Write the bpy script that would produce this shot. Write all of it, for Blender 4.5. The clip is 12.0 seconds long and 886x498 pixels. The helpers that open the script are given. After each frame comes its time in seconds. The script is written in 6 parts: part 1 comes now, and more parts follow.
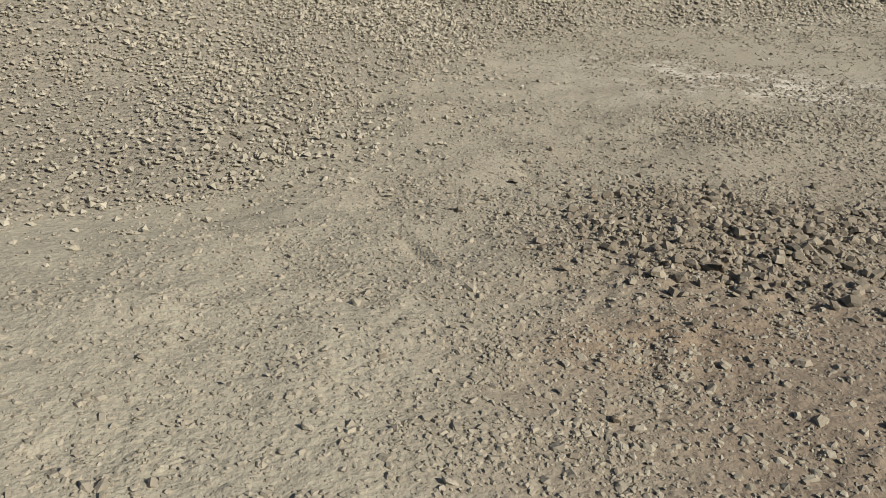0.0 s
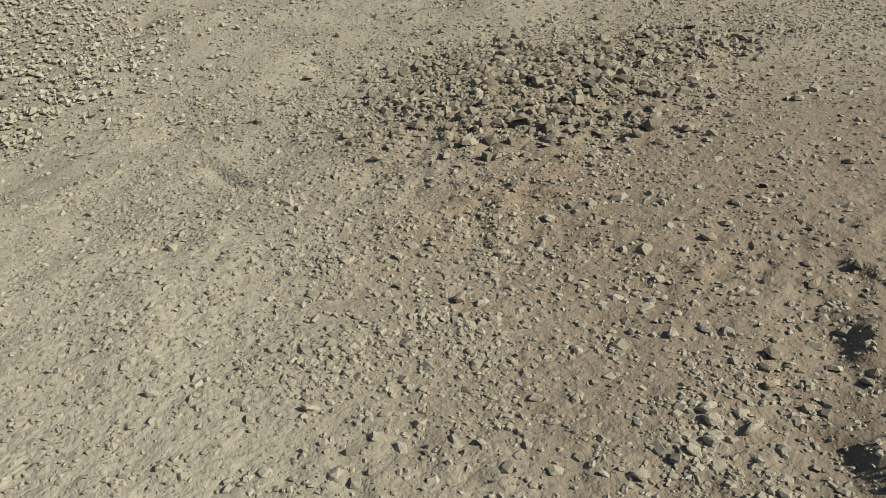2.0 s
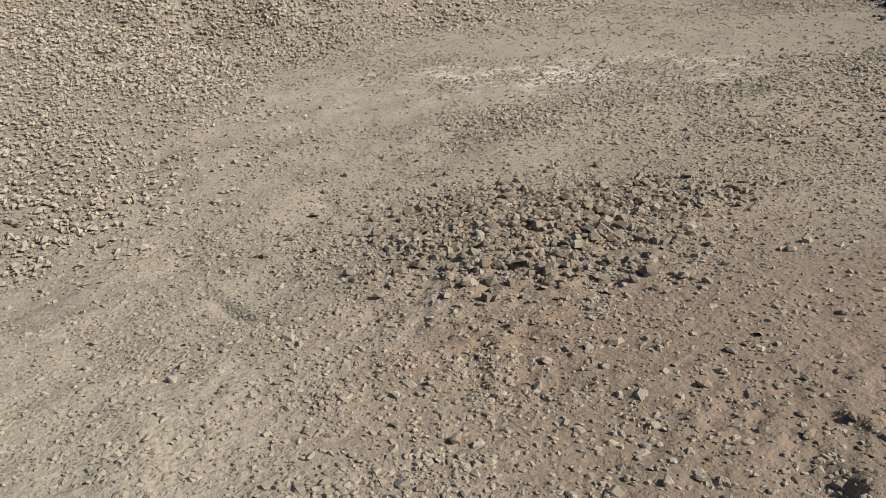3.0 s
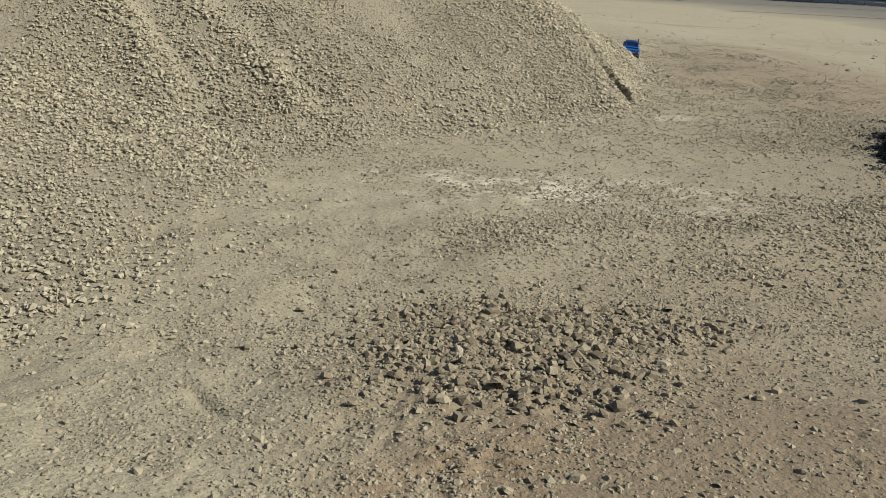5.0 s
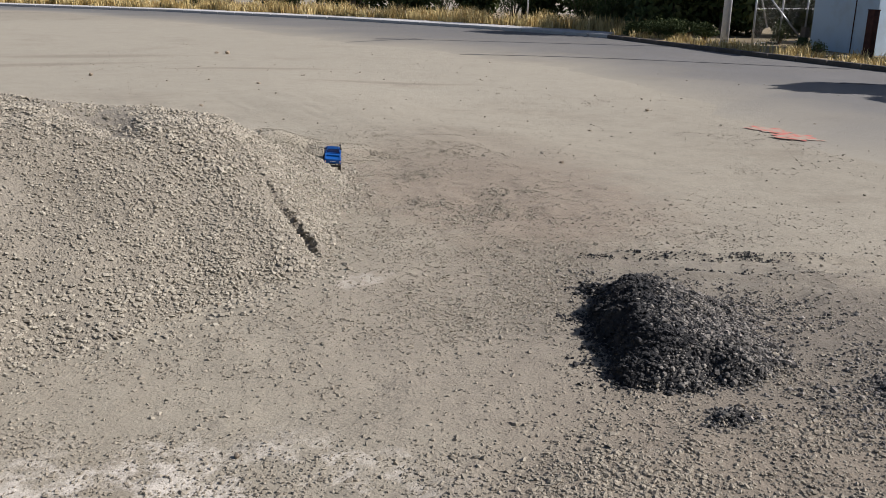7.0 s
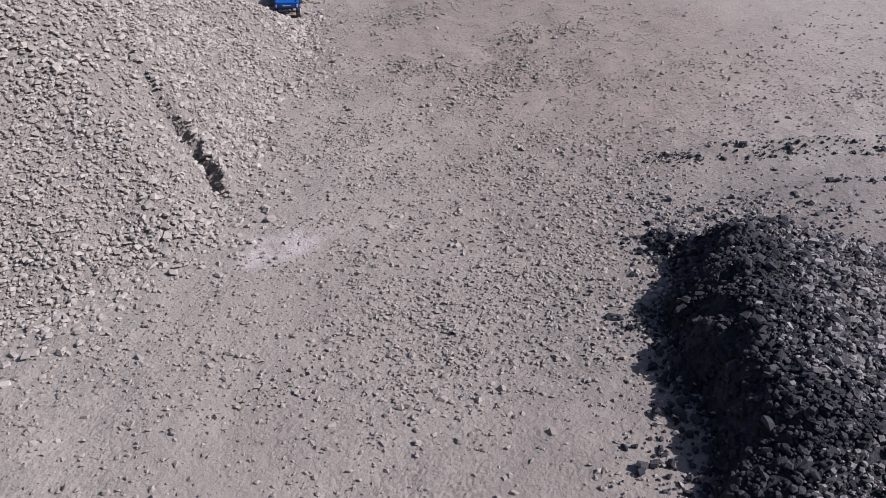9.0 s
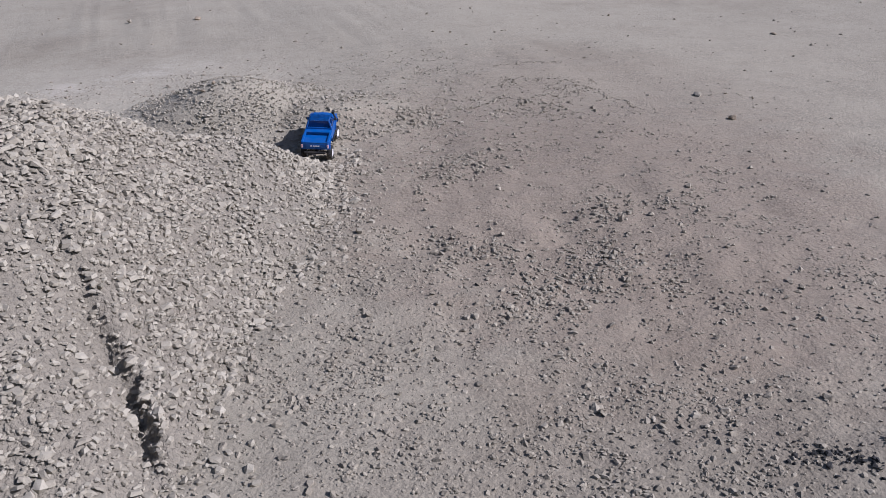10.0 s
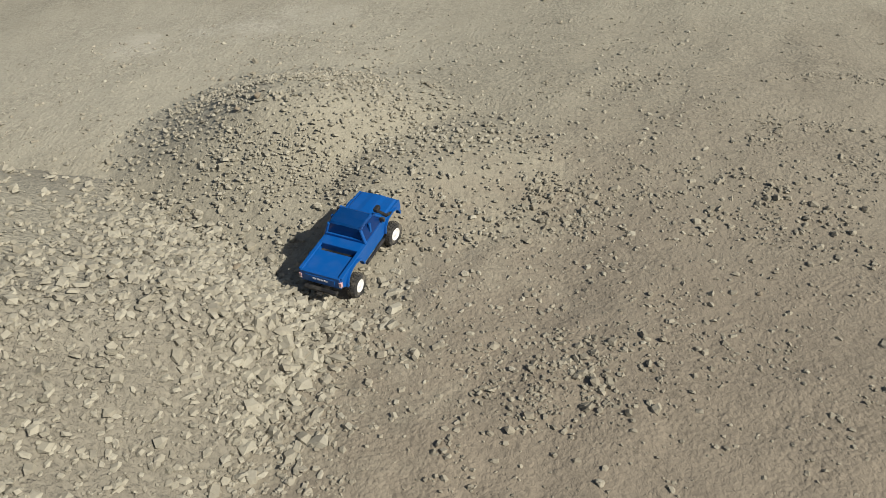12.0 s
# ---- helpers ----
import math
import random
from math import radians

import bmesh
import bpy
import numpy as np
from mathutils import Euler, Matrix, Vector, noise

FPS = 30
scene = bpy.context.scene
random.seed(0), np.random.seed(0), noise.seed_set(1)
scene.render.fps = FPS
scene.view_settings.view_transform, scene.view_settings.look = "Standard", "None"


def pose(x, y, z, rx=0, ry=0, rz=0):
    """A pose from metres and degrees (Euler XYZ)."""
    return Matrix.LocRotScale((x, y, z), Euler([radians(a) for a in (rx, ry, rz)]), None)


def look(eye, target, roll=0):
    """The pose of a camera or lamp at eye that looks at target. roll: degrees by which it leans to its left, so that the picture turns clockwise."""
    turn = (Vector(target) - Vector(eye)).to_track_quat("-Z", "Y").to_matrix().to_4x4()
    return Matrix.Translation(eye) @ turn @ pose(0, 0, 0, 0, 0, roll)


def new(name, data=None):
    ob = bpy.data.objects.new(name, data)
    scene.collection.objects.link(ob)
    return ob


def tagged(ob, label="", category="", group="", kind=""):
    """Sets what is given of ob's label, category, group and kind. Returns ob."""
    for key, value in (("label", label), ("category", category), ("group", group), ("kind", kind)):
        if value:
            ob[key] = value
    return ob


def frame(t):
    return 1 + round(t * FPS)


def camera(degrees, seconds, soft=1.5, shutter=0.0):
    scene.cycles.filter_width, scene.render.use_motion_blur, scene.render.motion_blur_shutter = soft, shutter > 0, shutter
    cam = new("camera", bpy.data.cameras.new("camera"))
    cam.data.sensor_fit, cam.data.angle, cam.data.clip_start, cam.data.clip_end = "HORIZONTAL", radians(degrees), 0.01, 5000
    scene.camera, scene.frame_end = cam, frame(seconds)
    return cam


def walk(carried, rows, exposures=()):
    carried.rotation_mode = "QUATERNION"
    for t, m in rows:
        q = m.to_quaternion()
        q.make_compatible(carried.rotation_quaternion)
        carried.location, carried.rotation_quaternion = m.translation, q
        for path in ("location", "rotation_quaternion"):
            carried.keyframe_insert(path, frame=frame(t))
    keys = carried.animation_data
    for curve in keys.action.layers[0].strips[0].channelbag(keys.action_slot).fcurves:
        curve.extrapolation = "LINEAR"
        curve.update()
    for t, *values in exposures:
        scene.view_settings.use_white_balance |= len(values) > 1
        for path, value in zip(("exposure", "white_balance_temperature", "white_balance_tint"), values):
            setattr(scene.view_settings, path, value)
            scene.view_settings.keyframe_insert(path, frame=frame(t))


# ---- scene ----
cam = camera(51.9, 12.0, soft=0.85)
PATH = [
    (0, (0.356, 0.698, 0.777), (0.342, 2.522, -0.042), 2.9),
    (0.1, (0.368, 0.701, 0.784), (0.429, 2.519, -0.047), 1.0),
    (0.2, (0.379, 0.704, 0.79), (0.581, 2.493, -0.08), -7.4),
    (0.3, (0.389, 0.706, 0.795), (0.668, 2.473, -0.099), -11.9),
    (0.4, (0.395, 0.709, 0.799), (0.729, 2.472, -0.084), -12.9),
    (0.5, (0.397, 0.71, 0.8), (0.77, 2.462, -0.09), -14.3),
    (0.6, (0.394, 0.711, 0.799), (0.775, 2.452, -0.108), -14.2),
    (0.9, (0.375, 0.712, 0.787), (0.771, 2.445, -0.129), -14.9),
    (1, (0.372, 0.712, 0.783), (0.716, 2.444, -0.154), -8.7),
    (1.5, (0.372, 0.71, 0.774), (0.607, 2.382, -0.299), 4.6),
    (2, (0.384, 0.737, 0.787), (0.711, 2.405, -0.266), -5.8),
    (2.5, (0.374, 0.738, 0.782), (0.814, 2.39, -0.255), -7.2),
    (2.6, (0.374, 0.736, 0.784), (0.831, 2.389, -0.244), -6.8),
    (2.7, (0.375, 0.731, 0.79), (0.824, 2.413, -0.195), -6.1),
    (2.8, (0.377, 0.724, 0.796), (0.799, 2.443, -0.136), -4.2),
    (3, (0.384, 0.717, 0.806), (0.759, 2.515, 0.014), -3.9),
    (3.1, (0.389, 0.718, 0.807), (0.74, 2.541, 0.066), -4.1),
    (3.2, (0.391, 0.718, 0.807), (0.717, 2.566, 0.114), -4.3),
    (4.8, (0.388, 0.664, 0.839), (0.81, 2.515, 0.208), 2.3),
    (5, (0.397, 0.69, 0.874), (0.806, 2.55, 0.264), 2.3),
    (5.1, (0.422, 0.706, 0.927), (0.821, 2.568, 0.318), 1.8),
    (5.2, (0.464, 0.719, 1.004), (0.832, 2.558, 0.31), 0.7),
    (5.3, (0.516, 0.73, 1.095), (0.92, 2.548, 0.366), -0.6),
    (5.4, (0.571, 0.741, 1.19), (1.02, 2.542, 0.447), -0.7),
    (5.5, (0.621, 0.752, 1.283), (1.11, 2.531, 0.511), -3.0),
    (5.6, (0.66, 0.765, 1.365), (1.172, 2.524, 0.561), -3.6),
    (5.7, (0.691, 0.782, 1.433), (1.237, 2.514, 0.595), -3.8),
    (5.8, (0.715, 0.806, 1.488), (1.303, 2.521, 0.643), -3.0),
    (5.9, (0.736, 0.839, 1.528), (1.376, 2.546, 0.706), -2.4),
    (6, (0.757, 0.883, 1.553), (1.444, 2.61, 0.813), -1.4),
    (6.1, (0.781, 0.94, 1.567), (1.524, 2.68, 0.919), 1.1),
    (6.2, (0.811, 1.008, 1.575), (1.606, 2.755, 1.014), 0.1),
    (6.3, (0.848, 1.083, 1.579), (1.683, 2.817, 1.034), 2.0),
    (6.4, (0.894, 1.165, 1.581), (1.763, 2.881, 1.034), 1.5),
    (6.5, (0.952, 1.249, 1.581), (1.815, 2.96, 1.009), 1.2),
    (6.6, (1.022, 1.334, 1.575), (1.882, 3.041, 0.987), 1.3),
    (6.7, (1.1, 1.419, 1.562), (1.964, 3.124, 0.972), 1.4),
    (6.9, (1.25, 1.594, 1.534), (2.119, 3.312, 0.991), 1.5),
    (7, (1.309, 1.685, 1.528), (2.184, 3.394, 0.968), 1.5),
    (7.1, (1.352, 1.778, 1.528), (2.204, 3.49, 0.944), 0.9),
    (7.2, (1.39, 1.869, 1.528), (2.217, 3.6, 0.964), -0.0),
    (8.8, (2.497, 3.215, 1.403), (3.159, 4.86, 0.477), -3.1),
    (9, (2.593, 3.461, 1.405), (3.242, 5.076, 0.42), -4.5),
    (9.1, (2.647, 3.575, 1.405), (3.28, 5.193, 0.413), -5.4),
    (9.2, (2.705, 3.682, 1.403), (3.294, 5.335, 0.443), -6.4),
    (9.3, (2.767, 3.785, 1.402), (3.324, 5.466, 0.471), -6.9),
    (9.4, (2.829, 3.89, 1.401), (3.386, 5.561, 0.454), -7.9),
    (9.5, (2.888, 3.998, 1.4), (3.401, 5.684, 0.454), -7.9),
    (9.6, (2.944, 4.114, 1.4), (3.434, 5.805, 0.451), -8.3),
    (9.7, (2.997, 4.234, 1.4), (3.477, 5.933, 0.46), -7.9),
    (9.8, (3.049, 4.358, 1.401), (3.544, 6.067, 0.486), -7.1),
    (9.9, (3.101, 4.482, 1.401), (3.628, 6.223, 0.568), -3.7),
    (10, (3.157, 4.603, 1.401), (3.701, 6.338, 0.568), -2.7),
    (10.1, (3.217, 4.72, 1.399), (3.751, 6.43, 0.51), -2.9),
    (10.2, (3.279, 4.832, 1.395), (3.769, 6.529, 0.458), -3.8),
    (10.3, (3.34, 4.943, 1.391), (3.792, 6.655, 0.46), -2.6),
    (10.4, (3.4, 5.054, 1.387), (3.809, 6.769, 0.444), -2.5),
    (10.5, (3.455, 5.166, 1.385), (3.85, 6.876, 0.426), -1.9),
    (10.6, (3.504, 5.281, 1.385), (3.84, 6.975, 0.378), -0.7),
    (10.7, (3.55, 5.397, 1.387), (3.82, 7.068, 0.322), 0.3),
    (10.8, (3.596, 5.514, 1.389), (3.82, 7.163, 0.28), 2.2),
    (11, (3.705, 5.74, 1.399), (3.92, 7.35, 0.233), 3.2),
    (11.1, (3.773, 5.847, 1.406), (3.927, 7.43, 0.194), 1.6),
    (11.2, (3.849, 5.95, 1.414), (3.983, 7.524, 0.188), -0.8),
    (11.3, (3.93, 6.05, 1.423), (4.013, 7.644, 0.218), -4.0),
    (11.4, (4.01, 6.147, 1.431), (4.043, 7.752, 0.238), -7.0),
    (11.5, (4.087, 6.244, 1.438), (4.049, 7.861, 0.261), -9.0),
    (11.6, (4.158, 6.34, 1.444), (4.082, 7.97, 0.287), -9.7),
    (11.8, (4.284, 6.531, 1.451), (4.085, 8.144, 0.284), -8.8),
    (12, (4.398, 6.722, 1.455), (4.167, 8.37, 0.345), -6.0),
]
EXPOSURES = [(0.0, 0.18, 6500, 11), (0.4, 0.24, 6500, 17), (1.6, 0.27, 6500, 18), (1.85, 0.24, 6500, 5), (2.6, 0.24, 6500, 5), (2.9, 0.24, 6500, 17), (3.2, 0.24, 6500, 17), (5.0, 0.17, 6750, 6), (5.5, 0.19, 6350, 8), (6.0, 0.17, 6300, 18), (6.5, 0.23, 6110, 20), (7.0, 0.24, 6050, 18), (8.8, 0.23, 5450, 31), (9.6, 0.23, 5450, 30), (10.0, 0.08, 5450, 25), (10.2, 0.06, 5450, 24), (10.6, 0.12, 5700, 17), (11.0, 0.14, 5950, 11), (11.5, 0.06, 6300, 9), (12.0, 0.06, 6350, 8)]
walk(cam, [(t, look(eye, target, roll)) for t, eye, target, roll in PATH], EXPOSURES)

# ---- world, sun, exposure ----
SUN_UP, SUN_SIDE = radians(37.0), radians(-28.0)
world = bpy.data.worlds.new("world")
scene.world = world
world.use_nodes = True
wn = world.node_tree.nodes
sky = wn.new("ShaderNodeTexSky")
sky.sky_type, sky.sun_disc = "NISHITA", False
sky.sun_elevation, sky.sun_rotation = SUN_UP, radians(90.0) - SUN_SIDE
sky.dust_density = 1.5
world.node_tree.links.new(sky.outputs["Color"], wn["Background"].inputs["Color"])
wn["Background"].inputs["Strength"].default_value = 0.058
sun = new("sun", bpy.data.lights.new("sun", "SUN"))
sun.data.energy, sun.data.angle, sun.data.color = 5.0, radians(0.6), (1.0, 0.962, 0.885)
toward = Vector((math.cos(SUN_UP) * math.cos(SUN_SIDE), math.cos(SUN_UP) * math.sin(SUN_SIDE), math.sin(SUN_UP)))
sun.matrix_world = look(toward * 60, (0, 0, 0))

rng = np.random.default_rng(7)


# ---- node materials ----
class Mat:
    """Small helper that wires a principled material."""

    def __init__(self, name, rough=0.9, metal=0.0):
        self.m = bpy.data.materials.new(name)
        self.m.use_nodes = True
        self.t = self.m.node_tree
        self.b = self.t.nodes["Principled BSDF"]
        self.b.inputs["Roughness"].default_value = rough
        self.b.inputs["Metallic"].default_value = metal
        self.co = self.t.nodes.new("ShaderNodeTexCoord").outputs["Object"]

    def link(self, a, b):
        self.t.links.new(a, b)

    def noise(self, scale, detail=4.0, rough=0.6, at=None):
        n = self.t.nodes.new("ShaderNodeTexNoise")
        n.inputs["Scale"].default_value, n.inputs["Detail"].default_value = scale, detail
        n.inputs["Roughness"].default_value = rough
        self.link(at or self.co, n.inputs["Vector"])
        return n.outputs["Fac"]

    def cells(self, scale, what="Distance", feature="F1"):
        n = self.t.nodes.new("ShaderNodeTexVoronoi")
        n.feature = feature
        n.inputs["Scale"].default_value = scale
        self.link(self.co, n.inputs["Vector"])
        return n.outputs[what]

    def ramp(self, fac, stops):
        n = self.t.nodes.new("ShaderNodeValToRGB")
        e = n.color_ramp.elements
        while len(e) < len(stops):
            e.new(0.5)
        for k, (p, c) in zip(e, stops):
            k.position, k.color = p, (*c, 1.0) if len(c) == 3 else c
        self.link(fac, n.inputs["Fac"])
        return n.outputs["Color"]

    def mixc(self, fac, a, b, kind="MIX"):
        n = self.t.nodes.new("ShaderNodeMixRGB")
        n.blend_type = kind
        for v, s in ((fac, n.inputs[0]), (a, n.inputs[1]), (b, n.inputs[2])):
            if isinstance(v, (int, float)):
                s.default_value = v
            elif isinstance(v, tuple):
                s.default_value = (*v, 1.0)
            else:
                self.link(v, s)
        return n.outputs[0]

    def calc(self, kind, a, b=0.0, c=0.0):
        n = self.t.nodes.new("ShaderNodeMath")
        n.operation = kind
        for v, s in zip((a, b, c), n.inputs):
            if isinstance(v, (int, float)):
                s.default_value = v
            else:
                self.link(v, s)
        return n.outputs[0]

    def spot(self, x, y, rx, ry, turn=0.0, soft=0.5, ragged=0.0):
        """1 inside a ragged ellipse on the ground, 0 outside."""
        n = self.t.nodes.new("ShaderNodeMapping")
        n.vector_type = "TEXTURE"
        n.inputs["Location"].default_value = (x, y, 0)
        n.inputs["Rotation"].default_value = (0, 0, turn)
        n.inputs["Scale"].default_value = (rx, ry, 1e4)
        self.link(self.co, n.inputs["Vector"])
        d = self.t.nodes.new("ShaderNodeVectorMath")
        d.operation = "LENGTH"
        self.link(n.outputs[0], d.inputs[0])
        r = d.outputs["Value"]
        if ragged:
            r = self.calc("ADD", r, self.calc("MULTIPLY", self.calc("SUBTRACT", self.noise(6.0, 8, 0.7), 0.5), ragged))
        g = self.t.nodes.new("ShaderNodeMapRange")
        g.interpolation_type = "SMOOTHSTEP"
        g.inputs["From Min"].default_value, g.inputs["From Max"].default_value = 1.0 + soft / 2, 1.0 - soft / 2
        self.link(r, g.inputs["Value"])
        return g.outputs[0]

    def island(self):
        return self.t.nodes.new("ShaderNodeNewGeometry").outputs["Random Per Island"]

    def each(self):
        return self.t.nodes.new("ShaderNodeObjectInfo").outputs["Random"]

    def bump(self, height, depth, strength=1.0):
        n = self.t.nodes.new("ShaderNodeBump")
        n.inputs["Distance"].default_value, n.inputs["Strength"].default_value = depth, strength
        self.link(height, n.inputs["Height"])
        if self.b.inputs["Normal"].is_linked:
            self.link(self.b.inputs["Normal"].links[0].from_socket, n.inputs["Normal"])
        self.link(n.outputs[0], self.b.inputs["Normal"])

    def color(self, c):
        if isinstance(c, tuple):
            self.b.inputs["Base Color"].default_value = (*c, 1.0)
        else:
            self.link(c, self.b.inputs["Base Color"])
        return self

    def rough(self, fac, lo, hi):
        n = self.t.nodes.new("ShaderNodeMapRange")
        n.inputs["To Min"].default_value, n.inputs["To Max"].default_value = lo, hi
        self.link(fac, n.inputs["Value"])
        self.link(n.outputs[0], self.b.inputs["Roughness"])


DUST, DUST_LIGHT, SOIL = (0.31, 0.274, 0.199), (0.38, 0.342, 0.253), (0.22, 0.184, 0.128)


def dust_colour(k):
    """The lot's dust: broad light and dark drifts, then finer blotches and grains."""
    c = k.ramp(k.noise(0.55, 5), [(0.3, SOIL), (0.46, DUST), (0.62, DUST), (0.8, DUST_LIGHT)])
    c = k.mixc(k.ramp(k.noise(5.0, 6, 0.65), [(0.38, (0.0,) * 3), (0.7, (0.55,) * 3)]), c, (0.37, 0.33, 0.242))
    return k.mixc(0.22, c, k.ramp(k.noise(70.0, 3, 0.6), [(0.3, (0.55,) * 3), (0.6, (1.0, 1.0, 1.0))]), "MULTIPLY")


def earth_material():
    k = Mat("dusty_earth", 0.95)
    c = dust_colour(k)
    # paler, finer dust in the lane
    c = k.mixc(k.calc("MULTIPLY", k.spot(0.0, 1.9, 0.7, 0.75, 0.2, 0.9, 1.0), 0.7), c, (0.35, 0.315, 0.23))
    # browner, turned-over soil beside the camera's first stand
    c = k.mixc(k.calc("MULTIPLY", k.spot(1.2, 1.6, 0.7, 1.0, 0.3, 0.9, 0.9), 0.85), c, (0.205, 0.154, 0.104))
    c = k.mixc(k.calc("MULTIPLY", k.spot(0.78, 2.02, 0.3, 0.10, 0.4, 0.9, 1.4), 0.18), c, (0.33, 0.215, 0.12))
    c = k.mixc(k.calc("MULTIPLY", k.spot(1.08, 2.58, 0.55, 0.36, 0.25, 0.9, 1.2), 0.6), c, (0.235, 0.185, 0.125))
    c = k.mixc(k.calc("MULTIPLY", k.spot(1.9, 2.9, 0.9, 0.6, 0.3, 0.9, 1.4), 0.35), c, (0.29, 0.225, 0.155))
    c = k.mixc(k.calc("MULTIPLY", k.spot(3.2, 3.7, 1.2, 0.5, 0.25, 0.9, 1.4), 0.35), c, (0.29, 0.23, 0.16))
    c = k.mixc(k.calc("MULTIPLY", k.spot(4.85, 7.7, 1.1, 1.4, 0.2, 0.9, 1.4), 0.75), c, (0.25, 0.198, 0.14))
    c = k.mixc(k.calc("MULTIPLY", k.spot(4.7, 3.8, 1.9, 1.4, 0.3, 0.9, 1.2), 0.75), c, (0.19, 0.155, 0.11))
    c = k.mixc(k.calc("MULTIPLY", k.spot(3.5, 5.2, 1.0, 1.3, -0.3, 0.9, 1.2), 0.45), c, (0.265, 0.225, 0.165))
    c = k.mixc(k.calc("MULTIPLY", k.spot(5.4, 8.8, 1.0, 1.3, 0.0, 0.9, 1.2), 0.5), c, (0.24, 0.198, 0.142))
    c = k.mixc(k.calc("MULTIPLY", k.spot(2.9, 10.2, 1.1, 0.9, 0.0, 0.9, 1.0), 0.6), c, (0.42, 0.378, 0.285))
    # darker brown patches along the little bank
    for x, y, rx, ry, turn in ((1.05, 1.50, 0.14, 0.05, 1.15), (0.90, 1.29, 0.12, 0.05, 1.35), (1.09, 1.36, 0.2, 0.1, 1.2)):
        c = k.mixc(k.calc("MULTIPLY", k.spot(x, y, rx, ry, turn, 0.9, 1.2), 0.65), c, (0.15, 0.115, 0.078))
    # spilled pale powder
    streaks = k.ramp(k.noise(3.2, 8, 0.75), [(0.46, (0.0,) * 3), (0.56, (0.75,) * 3), (0.7, (1.0,) * 3)])
    for x, y, rx, ry, turn, f in ((1.85, 4.36, 0.7, 0.34, -0.35, 0.8), (1.3, 4.5, 0.6, 0.4, 0.15, 0.28), (3.1, 6.2, 0.22, 0.1, 0.5, 0.4), (3.0, 10.5, 0.5, 0.2, 0.3, 0.3)):
        c = k.mixc(k.calc("MULTIPLY", k.calc("MULTIPLY", k.spot(x, y, rx, ry, turn, 0.9, 2.2), f), streaks), c, (0.66, 0.60, 0.50))
    # the far lot is dustier and paler
    c = k.mixc(k.calc("MULTIPLY", k.spot(7.0, 25.0, 17.0, 13.5, 0.0, 0.5, 0.3), 0.5), c, (0.405, 0.365, 0.272))
    # washed dark streaks far out on the lot
    for x, y, rx, ry, turn in ((3.4, 21.8, 1.6, 0.45, -0.05), (1.6, 19.6, 2.4, 0.35, 0.1), (5.8, 18.2, 1.5, 0.2, 0.0), (7.4, 15.6, 1.2, 0.2, -0.3)):
        c = k.mixc(k.calc("MULTIPLY", k.spot(x, y, rx, ry, turn, 0.9, 1.6), 0.45), c, (0.20, 0.165, 0.115))
    # dark crumbs trodden into the ground round the asphalt rubble
    c = k.mixc(k.calc("MULTIPLY", k.spot(4.7, 4.9, 1.0, 1.1, 0.4, 0.9, 1.6), 0.45), c, (0.13, 0.115, 0.09))
    # single grains and crumbs of other tones pressed into the dust
    for size, lo, hi, f in ((150.0, 0.60, 1.14, 0.55), (62.0, 0.72, 1.12, 0.5)):
        tone = k.t.nodes.new("ShaderNodeSeparateColor")
        k.link(k.cells(size, "Color"), tone.inputs[0])
        where = k.ramp(k.noise(2.6, 6, 0.7), [(0.36, (0.12 * f,) * 3), (0.6, (f,) * 3)])
        c = k.mixc(where, c, k.ramp(tone.outputs[0], [(0.0, (lo,) * 3), (0.5, (0.94,) * 3), (1.0, (hi,) * 3)]), "MULTIPLY")
    k.color(c)
    k.bump(k.noise(14.0, 5, 0.55), 0.02, 0.3)
    crumbs = k.calc("MULTIPLY", k.calc("SUBTRACT", 1.0, k.cells(85.0)), k.ramp(k.noise(3.1, 7, 0.7), [(0.4, (0.0,) * 3), (0.62, (1.0,) * 3)]))
    k.bump(crumbs, 0.005, 0.5)
    k.bump(k.ramp(k.noise(62.0, 3, 0.6), [(0.4, (0.0,) * 3), (0.6, (0.6,) * 3), (0.8, (1.0,) * 3)]), 0.005, 0.4)
    k.bump(k.noise(210.0, 2, 0.6), 0.003, 0.5)
    return k.m


def stone_material(name, low, high, extra=None, vary=1.0):
    k = Mat(name, 0.92)
    c = k.ramp(k.island(), [(0.0, low), (0.55, tuple((a + b) / 2 for a, b in zip(low, high))), (1.0, high)])
    if extra:
        c = k.mixc(k.ramp(k.noise(2.2, 4), [(0.45, (0.0,) * 3), (0.62, (1.0,) * 3)]), c, extra)
    c = k.mixc(0.4 * vary, c, k.ramp(k.noise(60.0, 4), [(0.3, (0.55,) * 3), (0.7, (1.0,) * 3)]), "MULTIPLY")
    k.color(c)
    k.bump(k.noise(180.0, 4), 0.003, 0.6)
    return k.m


EARTH = earth_material()
HEAP_SOIL = Mat("heap_fines", 0.95)
heap_dust = HEAP_SOIL.ramp(HEAP_SOIL.noise(1.6, 6), [(0.3, (0.235, 0.206, 0.152)), (0.7, (0.30, 0.265, 0.2))])
for ax, ay, bx, by, wide in ((0.08, 6.6, 0.88, 5.58, 0.13), (-0.34, 6.42, 0.22, 5.46, 0.11)):
    run = HEAP_SOIL.spot((ax + bx) / 2, (ay + by) / 2, 0.62, wide, math.atan2(by - ay, bx - ax), 0.9, 0.8)
    heap_dust = HEAP_SOIL.mixc(HEAP_SOIL.calc("MULTIPLY", run, 0.5), heap_dust, (0.37, 0.33, 0.25))
